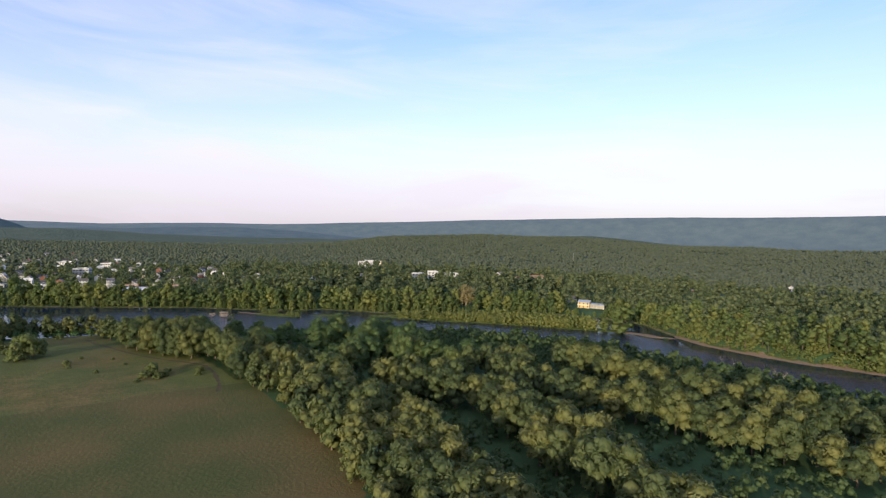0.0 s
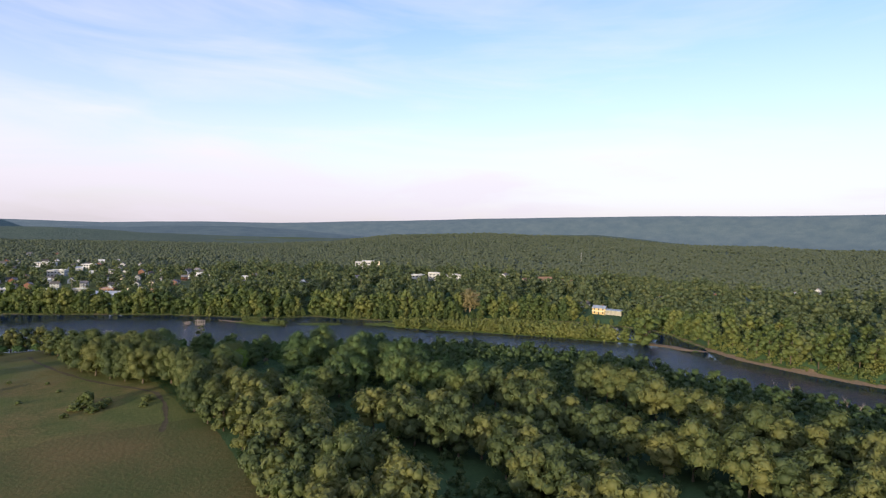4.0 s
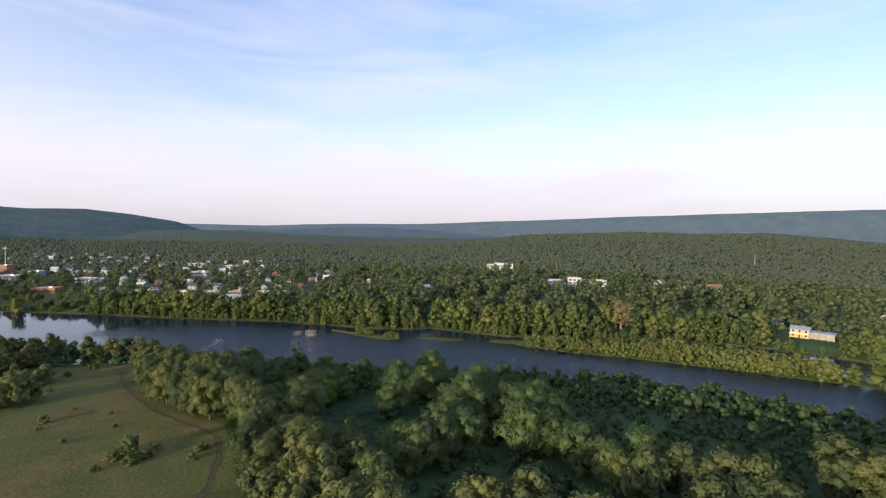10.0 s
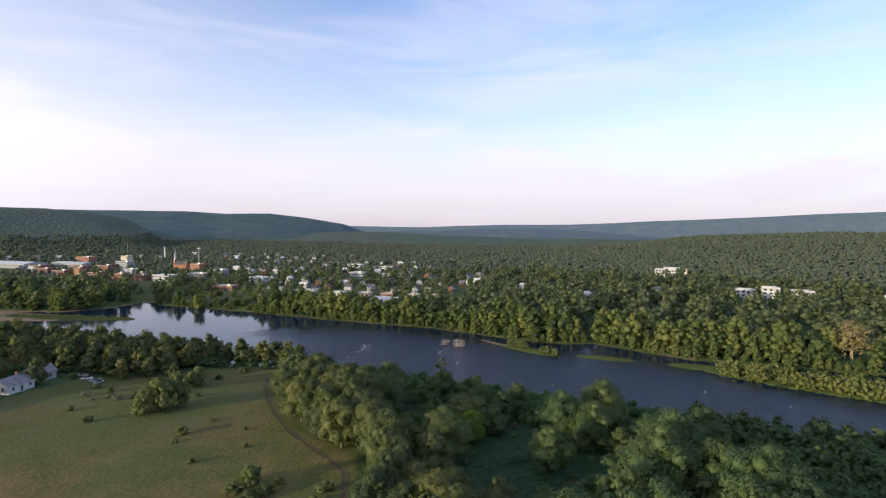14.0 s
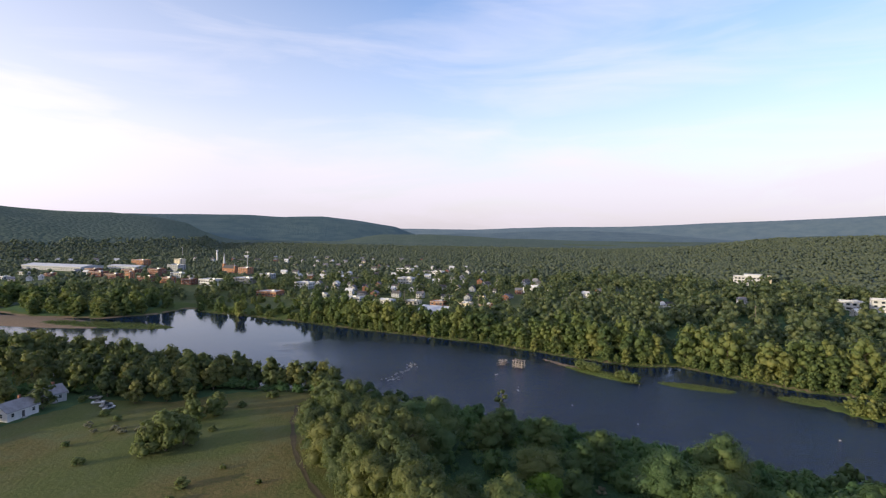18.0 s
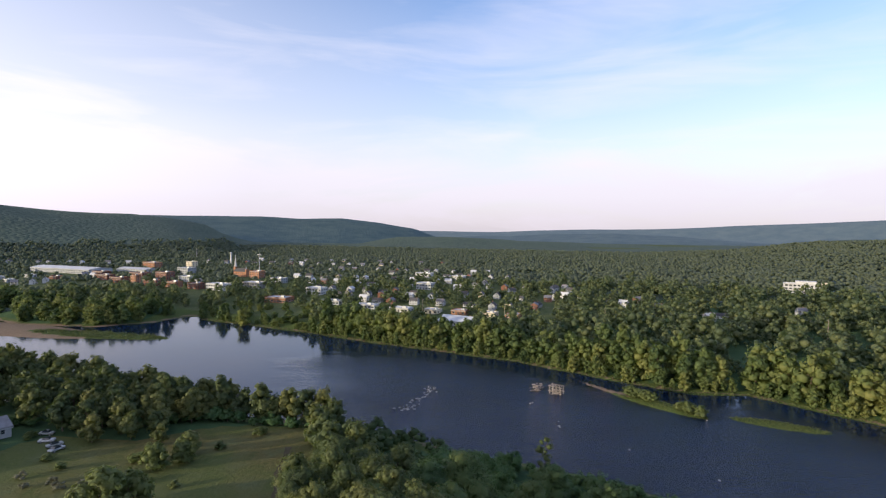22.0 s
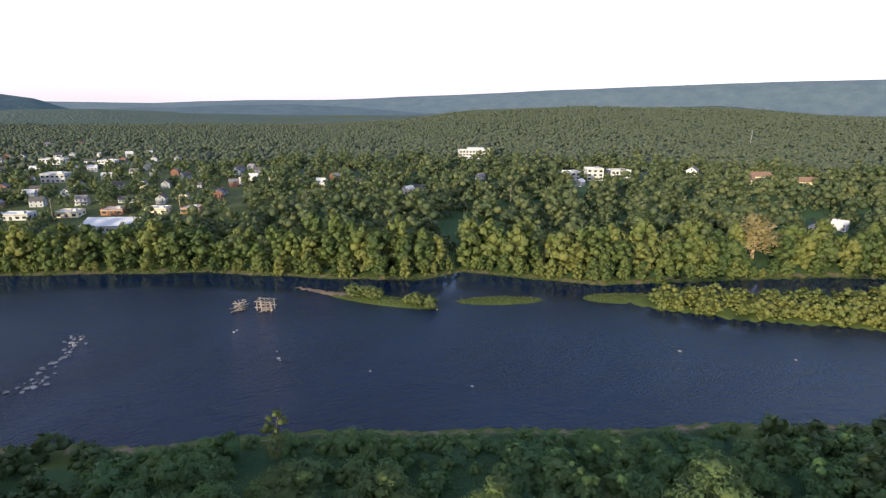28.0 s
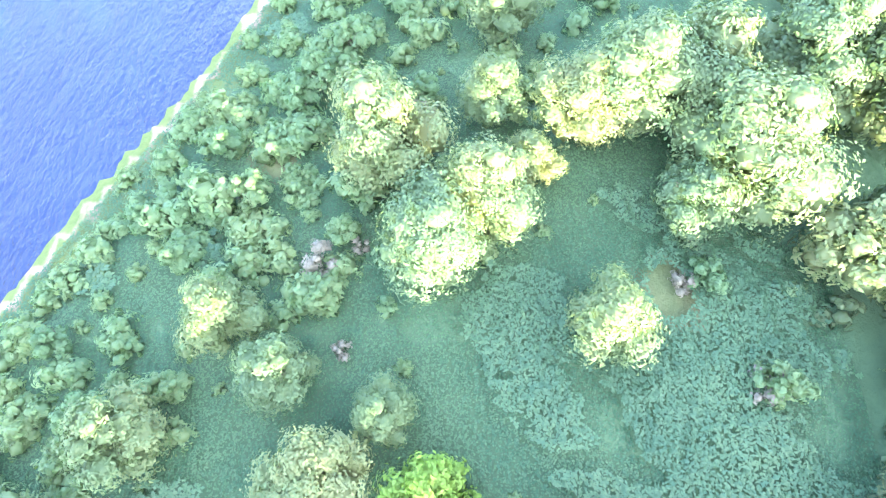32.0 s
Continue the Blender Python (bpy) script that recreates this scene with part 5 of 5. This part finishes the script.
def houses():
    rr = random.Random(31)
    protos = [gable_house("house", "white timber house with a grey shingle roof among trees", 10, 8, 5.6, 3.0, PAINT_WHITE, ROOF_GREY, True),
              gable_house("house", "low white house with a dark shingle roof among trees", 13, 8, 3.2, 2.4, PAINT_WHITE, ROOF_DARK),
              gable_house("house", "cream timber house with a grey shingle roof among trees", 9, 8, 5.6, 3.4, PAINT_CREAM, ROOF_GREY, True),
              gable_house("house", "grey timber house with a dark shingle roof among trees", 11, 8.5, 5.4, 3.0, PAINT_GREY, ROOF_DARK),
              gable_house("house", "red brick house with a grey shingle roof among trees", 10, 9, 5.8, 2.6, BRICK, ROOF_GREY),
              gable_house("house", "white timber house with a pale roof among trees", 11, 8, 5.6, 3.0, PAINT_WHITE, ROOF_PALE)]
    used = set()
    spots = []
    # streets that run back from the river, and cross streets
    for (ax, ay), (bx, by), step_, side in (((-60, 690), (130, 640), 13, 0), ((-90, 745), (150, 690), 13, 0), ((-120, 810), (60, 765), 14, 0), ((60, 790), (190, 745), 15, 0), ((-70, 715), (60, 690), 15, 0), ((110, 650), (160, 730), 12, 1),
                                           ((175, 690), (226, 640), 12, 1), ((160, 715), (205, 700), 13, 0), ((-160, 860), (100, 820), 18, 0), ((-60, 930), (150, 880), 20, 0),
                                           ((-420, 830), (-330, 800), 18, 0), ((-180, 990), (120, 960), 24, 0), ((-380, 1080), (-60, 1060), 26, 0),
                                           ((-620, 960), (-450, 1010), 24, 0), ((-330, 1150), (60, 1130), 30, 0), ((100, 740), (180, 800), 18, 1), ((-420, 740), (-370, 775), 16, 1)):
        L = math.hypot(bx - ax, by - ay)
        for k in range(int(L / step_)):
            t = (k + rr.uniform(0.2, 0.8)) * step_ / L
            spots.append((ax + (bx - ax) * t + rr.uniform(-4, 4), ay + (by - ay) * t + rr.uniform(-4, 4), math.degrees(math.atan2(by - ay, bx - ax)) + 90 * rr.randrange(2)))
    lone_from = len(spots)
    spots += [(237, 607, 20), (227, 646, 100), (251, 618, -15), (424, 377, 30), (436, 380, -20), (524, 358, 10), (608, 347, 60), (618, 340, 10), (714, 308, 40), (740, 296, 80),
              (788, 312, 10), (696, 262, 30), (700, 236, 80), (400, 420, 20), (410, 412, 100), (394, 414, 60), (212, 692, 20), (196, 716, 110), (515, 533, 30), (373, 579, 20), (320, 640, 0)]
    for k, (x, y, a) in enumerate(spots):
        if any((x - p) ** 2 + (y - q) ** 2 < 130 for p, q in used) or any((x - fx) ** 2 + (y - fy) ** 2 < (fr + 5) ** 2 for fx, fy, fr in BIG):
            continue
        used.add((x, y))
        c = rr.choice((0, 0, 0, 1, 1, 2, 3, 3, 5, 5, 5, 4))
        src = protos[c]
        m = pose(x, y, gz(x, y), 0, 0, a)
        src.scale = (HOUSE_SIZE,) * 3
        ob = copy_thing(src, m)
        keep_off(x, y, 8)
        if k >= lone_from or rr.random() < 0.3:
            clear_view(x, y, 34 if k >= lone_from else 18)
    for p in protos:
        for o in list(p.children_recursive) + [p]:
            bpy.data.objects.remove(o)


BIG = []


def big(ob, x, y, turn, r, view=40):
    BIG.append((x, y, r))
    ob.scale = (0.84,) * 3 if x < 380 else (1.0,) * 3
    size = ob.scale.copy()
    stand(ob, x, y, turn, r * size[0])
    ob.scale = size
    clear_view(x, y, r + view)
    return ob


def landmark_buildings():
    # white hotel with a stepped roof
    h = flat_block("hotel", "white stepped hotel block with a raised storey above the trees", 37, 13, 3, PAINT_WHITE, ROOF_PALE, WIN_WIDE, "hotel", 3.2)
    part("upper_storey", boxes((-8, -5, 9.75, 10, 5, 12.6)), PAINT_WHITE, h)
    part("stair_tower", boxes((14, -7.4, -1, 18.3, -2, 12.0)), PAINT_CREAM, h)
    big(h, 410, 788, -24, 30, 60)
    # yellow riverside building with a blue-grey metal roof
    y = gable_house("riverside_building", "yellow two-storey building with a blue-grey metal roof and balconies", 11, 9, 5.4, 1.8, PAINT_YELLOW, METAL_ROOF, True, "", "building")
    part("annexe", boxes((5.52, -1.0, -1, 19, 5.5, 4.2)), CONCRETE, y)
    part("annexe_roof", boxes((5.55, -5.4, 4.2, 19.8, 6.2, 4.5)), METAL_ROOF, y)
    for k in range(5):
        part("post", boxes((6.0 + 3.3 * k, -5.2, -1, 6.2 + 3.3 * k, -5.0, 4.2)), PAINT_CREAM, y)
    part("balcony", boxes((-5.5, -7.0, 2.6, 5.5, -6.3, 2.75), (-5.5, -7.0, 2.75, 5.5, -6.92, 3.6)), PAINT_CREAM, y)
    big(y, 420, 350, -62, 15, 10)
    for k in range(9):
        keep_off(420 - 7 * k, 345 - 5.4 * k, 15)
    # school with brown hipped roofs
    for k, (x, yy, w, a) in enumerate(((506, 529, 16, -30), (538, 538, 26, -24), (545, 500, 18, -30))):
        s = gable_house("school_wing", "long low wing with a brown shingle roof and cream walls", w, 11, 3.8, 3.2, PAINT_CREAM, ROOF_BROWN, False, "wings of the school", "school")
        big(s, x, yy, a, w * 0.6, 42)
    s = gable_house("house", "white house with a grey roof beside the school", 14, 9, 5.6, 3.0, PAINT_WHITE, ROOF_GREY)
    big(s, 508, 578, 30, 10, 26)
    # white apartment blocks
    for x, yy, w, a, st in ((392, 612, 17, -28, 2), (408, 600, 14, -30, 3), (440, 602, 18, -22, 2)):
        b = flat_block("apartment_block", "white flat-roofed apartment block among trees", w, 12, st, PAINT_WHITE, ROOF_PALE, WIN_WIDE, "apartments", 3.2, "white apartment blocks")
        big(b, x, yy, a, w * 0.6, 38)
    # low grey shops by the river street
    sh = gable_house("shop_hall", "low hall with a broad pale grey roof by the river street", 34, 24, 4.0, 3.0, PAINT_GREY, ROOF_PALE, False, "", "store")
    big(sh, 60, 594, -22, 22, 40)
    for x, yy, w, a, m in ((36, 634, 14, -20, PAINT_CREAM), (58, 630, 14, -20, BRICK_ORANGE), (80, 622, 14, -20, PAINT_CREAM), (98, 616, 12, -20, BRICK_ORANGE), (10, 640, 20, -18, PAINT_WHITE),
                           (-22, 655, 26, -18, PAINT_WHITE), (-55, 672, 24, -18, PAINT_GREY)):
        b = flat_block("shop", "low flat-roofed shop on the river street", w, 12, 1, m, ROOF_PALE, WIN_WIDE, "store", 3.4, "shops on the river street")
        big(b, x, yy, a, w * 0.55, 24)
    # long white block far up the town, with a neighbour
    for x, yy, w, a in ((4, 908, 26, -22), (50, 874, 18, -22)):
        b = flat_block("long_block", "long white flat-roofed block in the town", w, 14, 2, PAINT_WHITE, ROOF_PALE, WIN_WIDE, "building", 3.0, "long white blocks")
        big(b, x, yy, a, w * 0.5, 30)
    b = flat_block("town_block", "grey commercial block with a white front", 20, 14, 2, PAINT_GREY, ROOF_PALE, WIN_WIDE, "building", 3.8)
    big(b, 18, 770, -20, 17, 40)
    # brick downtown
    rr = random.Random(5)
    for x, yy, w, d, st, a, m in ((-352, 800, 34, 16, 2, -22, BRICK), (-318, 776, 30, 16, 2, -22, BRICK), (-296, 770, 12, 10, 3, -22, BRICK_ORANGE), (-268, 756, 30, 14, 2, -20, BRICK),
                                  (-240, 746, 24, 14, 2, -20, BRICK_ORANGE), (-214, 742, 22, 14, 2, -20, BRICK), (-330, 830, 36, 18, 2, -22, BRICK), (-290, 815, 28, 18, 3, -22, BRICK),
                                  (-255, 800, 26, 18, 2, -20, PAINT_GREY), (-385, 840, 30, 18, 2, -24, BRICK), (-395, 960, 40, 20, 3, -24, BRICK_ORANGE), (-150, 800, 24, 18, 2, -20, PAINT_GREY),
                                  (-160, 760, 34, 22, 2, -18, CONCRETE), (-195, 850, 22, 18, 3, -20, BRICK_ORANGE), (-300, 880, 30, 20, 3, -22, PAINT_GREY), (-410, 800, 26, 16, 1, -24, BRICK)):
        b = flat_block("brick_block" if m in (BRICK, BRICK_ORANGE) else "town_block",
                       "flat-roofed brick commercial block in the town centre" if m in (BRICK, BRICK_ORANGE) else "grey flat-roofed commercial block in the town centre",
                       w * 0.78, d * 0.75, st, m, rr.choice((ROOF_PALE, ROOF_DARK, ROOF_GREY)), WIN_TALL, "building", 3.3, "blocks of the town centre")
        big(b, x, yy, a, max(w, d) * 0.42, 14)
    for k in range(18):
        x, yy = rr.uniform(-400, -200), 0
        yy = 742 - 0.33 * (x + 215) + rr.uniform(-4, 70)
        if any((x - p) ** 2 + (yy - q) ** 2 < 20 ** 2 for p, q, _r in BIG):
            continue
        m = rr.choice((BRICK, BRICK, BRICK_ORANGE, PAINT_CREAM, CONCRETE))
        b = flat_block("shop_block", "low flat-roofed commercial building in the town centre", rr.uniform(9, 16), rr.uniform(8, 12), rr.choice((1, 1, 2)), m,
                       rr.choice((ROOF_PALE, ROOF_DARK, ROOF_GREY)), WIN_TALL, "building", 3.3, "small blocks of the town centre")
        big(b, x, yy, -21, 9, 8)
    b = flat_block("white_block", "white two-storey block with long window bands", 26, 16, 2, PAINT_WHITE, ROOF_PALE, WIN_WIDE, "building", 3.6)
    big(b, -190, 742, -18, 17, 30)
    b = flat_block("brick_hall", "orange brick hall with a pale roof beside a field", 26, 16, 1, BRICK_ORANGE, ROOF_PALE, WIN_WIDE, "building", 5.0)
    big(b, -106, 684, -16, 16, 30)
    b = flat_block("white_block", "small white block with a stepped roof", 20, 14, 2, PAINT_WHITE, ROOF_PALE, WIN_WIDE, "building", 3.6)
    big(b, -84, 724, -16, 14, 36)
    b = flat_block("tan_block", "tan multi-storey block towards the hill", 15, 12, 3, PAINT_CREAM, ROOF_PALE, WIN_TALL, "building", 3.4)
    big(b, -350, 985, -22, 20, 40)
    # long pale warehouse
    w = gable_house("warehouse", "long low warehouse with a pale metal roof", 120, 40, 6.5, 2.5, PAINT_GREY, ROOF_PALE, False, "", "warehouse")
    big(w, -455, 880, -14, 62, 40)
    w = gable_house("warehouse", "low pale-roofed warehouse wing", 60, 26, 5.0, 2.0, PAINT_GREY, ROOF_PALE, False, "", "warehouse")
    big(w, -378, 900, -16, 32, 20)
    for x, yy in ((-520, 800), (-500, 770), (-470, 790), (-440, 770), (-450, 810)):
        b = flat_block("shed", "small pale-roofed shed near the river trees", 14, 9, 1, PAINT_GREY, ROOF_PALE, WIN_WIDE, "shed", 3.4, "sheds")
        big(b, x, yy, rr.uniform(-30, 10), 9, 20)


landmark_buildings()


def church(x, y, turn):
    ob = gable_house("church", "orange brick church with a tall slender grey spire", 22, 11, 7.5, 4.5, BRICK_ORANGE, ROOF_DARK, False, "", "church")
    part("tower", boxes((-14.6, -2.2, -1, -11.05, 2.2, 14)), BRICK_ORANGE, ob)
    bm = bmesh.new()
    bmesh.ops.create_cone(bm, cap_ends=True, segments=8, radius1=2.0, radius2=0.08, depth=17, matrix=Matrix.Translation((-12.8, 0, 22.5)))
    part("spire", bm, STEEL, ob)
    part("cross", boxes((-12.88, -0.08, 30.8, -12.72, 0.08, 33.0), (-12.88, -0.6, 32.0, -12.72, 0.6, 32.16)), STEEL, ob)
    part("turret", boxes((11.02, -5.5, -1, 13, -3.5, 11)), BRICK_ORANGE, ob)
    bm = bmesh.new()
    bmesh.ops.create_cone(bm, cap_ends=True, segments=4, radius1=1.4, radius2=0.1, depth=5, matrix=Matrix.Translation((12, -4.5, 13.5)))
    part("turret_spire", bm, STEEL, ob)
    big(ob, x, y, turn, 22, 60)


church(-222, 868, -20)


def slim_masts():
    for x, y, h, lab, kind in ((-200, 868, 30, "tall white mast with a cross arm in the town", "cross"), (822, 716, 22, "thin grey radio mast above the trees", "plain"),
                               (-330, 1070, 17, "white domed belfry tower beyond the town", "dome"), (-420, 1130, 20, "slim grey tower beyond the town", "plain")):
        ob = thing("mast" if kind != "dome" else "belfry", lab, "mast" if kind != "dome" else "tower", m=pose(x, y, gz(x, y), 0, 0, -20))
        bm = bmesh.new()
        tube(bm, (0, 0, -1), (0, 0, h), 0.4 if kind != "dome" else 1.5, 0.25 if kind != "dome" else 1.2, 8)
        part("pole" if kind != "dome" else "shaft", bm, PAINT_WHITE if kind != "plain" else STEEL, ob)
        if kind == "cross":
            part("arm", boxes((-3.0, -0.3, h - 3.0, 3.0, 0.3, h - 2.2)), PAINT_WHITE, ob)
        elif kind == "dome":
            bm = bmesh.new()
            bmesh.ops.create_uvsphere(bm, u_segments=12, v_segments=8, radius=1.9, matrix=Matrix.Translation((0, 0, h + 0.4)))
            part("dome", bm, PAINT_WHITE, ob)
        else:
            for z in (h * 0.6, h * 0.9):
                part("crossbar", boxes((-0.9, -0.1, z, 0.9, 0.1, z + 0.2)), STEEL, ob)
        keep_off(x, y, 4)


slim_masts()


def power_line():
    pts = [(30, 612), (90, 592), (156, 577), (212, 557), (275, 538)]
    tops = []
    for x, y in pts:
        ob = thing("utility_pole", "grey wooden utility pole with a crossarm above the trees", "utility pole", "poles of the power line", m=pose(x, y, gz(x, y), 0, 0, -20))
        bm = bmesh.new()
        tube(bm, (0, 0, -1), (0, 0, 15), 0.22, 0.15, 7)
        part("pole", bm, WOOD_GREY, ob)
        part("crossarm", boxes((-0.08, -1.2, 14.0, 0.08, 1.2, 14.2)), WOOD_GREY, ob)
        tops.append(Vector((x, y, gz(x, y) + 14.3)))
    for a, b in zip(tops, tops[1:]):
        bm = bmesh.new()
        for k in range(8):
            def at(t):
                return a.lerp(b, t) - Vector((0, 0, 4 * 1.2 * t * (1 - t)))
            tube(bm, at(k / 8), at((k + 1) / 8), 0.016, 0.016, 4)
        me = bpy.data.meshes.new("power_cable")
        bm.to_mesh(me)
        bm.free()
        me.materials.append(STEEL)
        tagged(new("power_cable", me), "sagging power cable between two poles", "cable", "cables of the power line")


power_line()
houses()


def glazed_window(parent, old):
    """A window seen from near: a frame with a sill, a mullion and its pane as pieces of their own."""
    w, h = 1.0, 1.4
    frame_ = part("window", boxes((-w / 2 - 0.12, -0.08, 0, -w / 2, 0.06, h), (w / 2, -0.08, 0, w / 2 + 0.12, 0.06, h), (-w / 2 - 0.12, -0.08, h, w / 2 + 0.12, 0.06, h + 0.12),
                                  (-w / 2 - 0.12, -0.08, -0.12, w / 2 + 0.12, 0.06, 0)), PAINT_WHITE, parent)
    frame_.matrix_basis = old.matrix_basis
    part("pane", boxes((-w / 2, 0.0, 0, w / 2, 0.02, h)), GLASS_DARK, frame_, "dark glass pane")
    part("mullion", boxes((-w / 2, -0.04, h / 2 - 0.03, w / 2, -0.003, h / 2 + 0.03)), PAINT_WHITE, frame_)
    part("sill", boxes((-w / 2 - 0.18, -0.16, -0.2, w / 2 + 0.18, -0.083, -0.12)), PAINT_WHITE, frame_)


def near_houses():
    for x, y, w, a, lab in ((-85, 337, 10, 55, "white one-storey house with a grey shingle roof beside the meadow"), (-82, 354, 11, 78, "white one-storey house with a grey roof beside the meadow"),
                            (-83, 371, 9, 62, "white house with a grey shingle roof under a tree"), (-113, 411, 10, 40, "white house half hidden among dark trees"),
                            (-93, 320, 10, 72, "white one-storey house with a grey roof at the meadow's edge")):
        h = gable_house("house", lab, w, 8.5, 2.9, 2.3, PAINT_WHITE, ROOF_GREY, False, "houses by the meadow")
        part("gutter", boxes((-w / 2 - 0.4, -4.85, 2.35, w / 2 + 0.4, -4.72, 2.5)), PAINT_WHITE, h)
        part("step", boxes((-0.8, -5.2, -0.6, 0.8, -4.26, -0.05)), CONCRETE, h)
        for o in list(h.children):
            if o.name.startswith("window"):
                glazed_window(h, o)
                bpy.data.objects.remove(o)
            elif o.name.startswith("door"):
                part("handle", boxes((0.34, -4.36, 1.0, 0.42, -4.312, 1.06)), STEEL, o, "steel door handle")
        stand(h, x, y, a, None, 0.4)


near_houses()


def car(x, y, turn, paint, lab):
    ob = thing("car", lab, "car", "parked cars", m=pose(x, y, gz(x, y), 0, 0, turn))
    bm = boxes((-2.2, -0.9, 0.35, 2.2, 0.9, 0.95))
    bmesh.ops.bevel(bm, geom=list(bm.edges), offset=0.15, segments=2, affect="EDGES")
    part("body", bm, paint, ob)
    bm = boxes((-1.2, -0.8, 0.96, 1.0, 0.8, 1.5))
    for v in bm.verts:
        if v.co.z > 1.2:
            v.co.x *= 0.7
            v.co.y *= 0.85
    part("cabin", bm, GLASS_DARK, ob)
    for px in (-1.35, 1.35):
        for py in (-0.85, 0.85):
            bm = bmesh.new()
            tube(bm, (px, py - 0.1, 0.33), (px, py + 0.1, 0.33), 0.33, 0.33, 12)
            wheel = part("wheel", bm, ASPHALT, ob)
            bm = bmesh.new()
            out = 0.1 if py > 0 else -0.1
            tube(bm, (px, py + out, 0.33), (px, py + out * 1.12, 0.33), 0.2, 0.18, 10)
            part("rim", bm, STEEL, wheel, "grey metal rim")
    for py in (-0.6, 0.6):
        part("headlight", boxes((2.17, py - 0.18, 0.62, 2.225, py + 0.18, 0.76)), PAINT_WHITE, ob)
    part("bumper", boxes((2.16, -0.8, 0.4, 2.26, 0.8, 0.55), (-2.26, -0.8, 0.4, -2.16, 0.8, 0.55)), ASPHALT, ob)


for x_, y_, a_, p_, l_ in ((-63, 370, 20, PAINT_WHITE, "white car parked on the grass beside bushes"), (-58, 367, 60, STEEL, "grey car parked on the grass beside bushes"),
                           (-55, 364, 75, PAINT_WHITE, "pale car parked on the grass beside bushes"), (-68, 376, 10, STEEL, "grey car parked near the tree row")):
    car(x_, y_, a_, p_, l_)


def dead_snags():
    for k, (x, y) in enumerate(((286, 140), (296, 150), (276, 112), (288, 120))):
        ob = thing("dead_tree", "bare grey dead tree at the wood's river edge", "dead tree", "dead trees", m=pose(x, y, gz(x, y)))
        part("trunk", trunk_mesh(300 + k, 8, 0.14, 6, 1.3, WOOD_GREY), None, ob)


dead_snags()


def far_woods():
    """Woods and garden trees across the river: broad crowns and saplings in drifts, with clearings between them."""
    g = np.random.RandomState(12)
    n = 88000
    az, u = np.radians(g.uniform(-52, 112, n)), g.uniform(0, 1, n)
    r = np.sqrt(240 ** 2 + u * (1560 ** 2 - 240 ** 2))
    x, y = CAMP[0] + r * np.sin(az), CAMP[1] + r * np.cos(az)
    wet = inside(x, y, RIVER)
    df, dn = seg_dist(x, y, FAR), seg_dist(x, y, NEAR)
    ok = ~wet & (df < dn) & (df > np.where(x > -30, 13, 26)) & ~(inside(x, y, [(-165, 560), (-158, 650), (-95, 664), (-48, 600), (-60, 575)]))
    town = inside(x, y, TOWN)
    ground = height(x, y)
    drift = lumps(x, y, 95, 71) + 0.7 * lumps(x, y, 38, 72)
    dense = np.where(town, 0.42, np.where(r < 700, 0.44, np.where((ground < 24) | (az > 0.22), 0.66, np.clip(0.6 * (40 - ground) / 12, 0, 1))))
    dense = dense * np.clip(0.9 + 0.9 * drift, np.where(r < 900, 0.35, 0.7), 1.5)
    ok &= g.uniform(0, 1, n) < dense
    for fx, fy, fr in FOOTPRINTS:
        ok &= (x - fx) ** 2 + (y - fy) ** 2 > fr * fr
    x, y, r, drift, town = x[ok], y[ok], r[ok], drift[ok], town[ok]
    broad = g.uniform(0, 1, len(x)) < np.clip(0.28 + 0.4 * drift, 0.06, 0.6)
    s = np.where(broad, g.uniform(0.95, 1.40, len(x)), g.uniform(0.50, 0.95, len(x))) * np.where(town, 0.76, 1.0)
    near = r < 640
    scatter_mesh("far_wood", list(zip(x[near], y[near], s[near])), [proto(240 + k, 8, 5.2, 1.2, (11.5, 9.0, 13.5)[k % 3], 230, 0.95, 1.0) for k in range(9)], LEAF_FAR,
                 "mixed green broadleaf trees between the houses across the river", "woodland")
    dw = scatter_mesh("distant_wood", list(zip(x[~near], y[~near], 0.72 + 0.25 * s[~near])), [proto(260 + k, 2, 6.2, 1.6, (4.4, 3.2, 6.0)[k % 3], 0, 1) for k in range(9)], LEAF_HAZED,
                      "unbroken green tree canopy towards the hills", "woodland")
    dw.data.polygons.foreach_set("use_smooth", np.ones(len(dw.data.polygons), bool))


far_woods()


def islet_grass():
    """Tufts of grass and reeds on the low islets and along the water's edge."""
    g = np.random.RandomState(41)
    x, y = g.uniform(100, 260, 26000), g.uniform(385, 475, 26000)
    z = isles(x, y)
    ok = inside(x, y, RIVER) & (z > 0.06) & ~inside(x, y, ISLAND) & (isle(x, y, 127, 461, 16, 3.0, -52, 1) < 0)
    spots = [(a, b, 0.05 + 0.09 * g.random_sample()) for a, b in zip(x[ok], y[ok])][:1800]
    x, y = g.uniform(-230, -120, 9000), g.uniform(534, 560, 9000)
    ok = inside(x, y, RIVER) & (isle(x, y, -174, 545, 50, 9, -5, 1) > 0.15)
    spots += [(a, b, 0.12 + 0.2 * g.random_sample()) for a, b in zip(x[ok], y[ok])][:500]
    for p in along([q for q in FAR if -140 < q[0] < 405 and q[1] > 235], 1.6):
        for k in range(2):
            spots.append((p.x + g.uniform(-0.6, 1.6), p.y + g.uniform(-0.3, 2.2), 0.10 + 0.2 * g.random_sample() ** 2))
    scatter_mesh("bank_grass", spots, [proto(320 + k, 4, 3.4, 0.3, 3.6, 26, 1.5, 0.9) for k in range(4)], LEAF_WILLOW,
                 "tufts of yellow-green grass and reeds on islets and banks", "grass")


islet_grass()
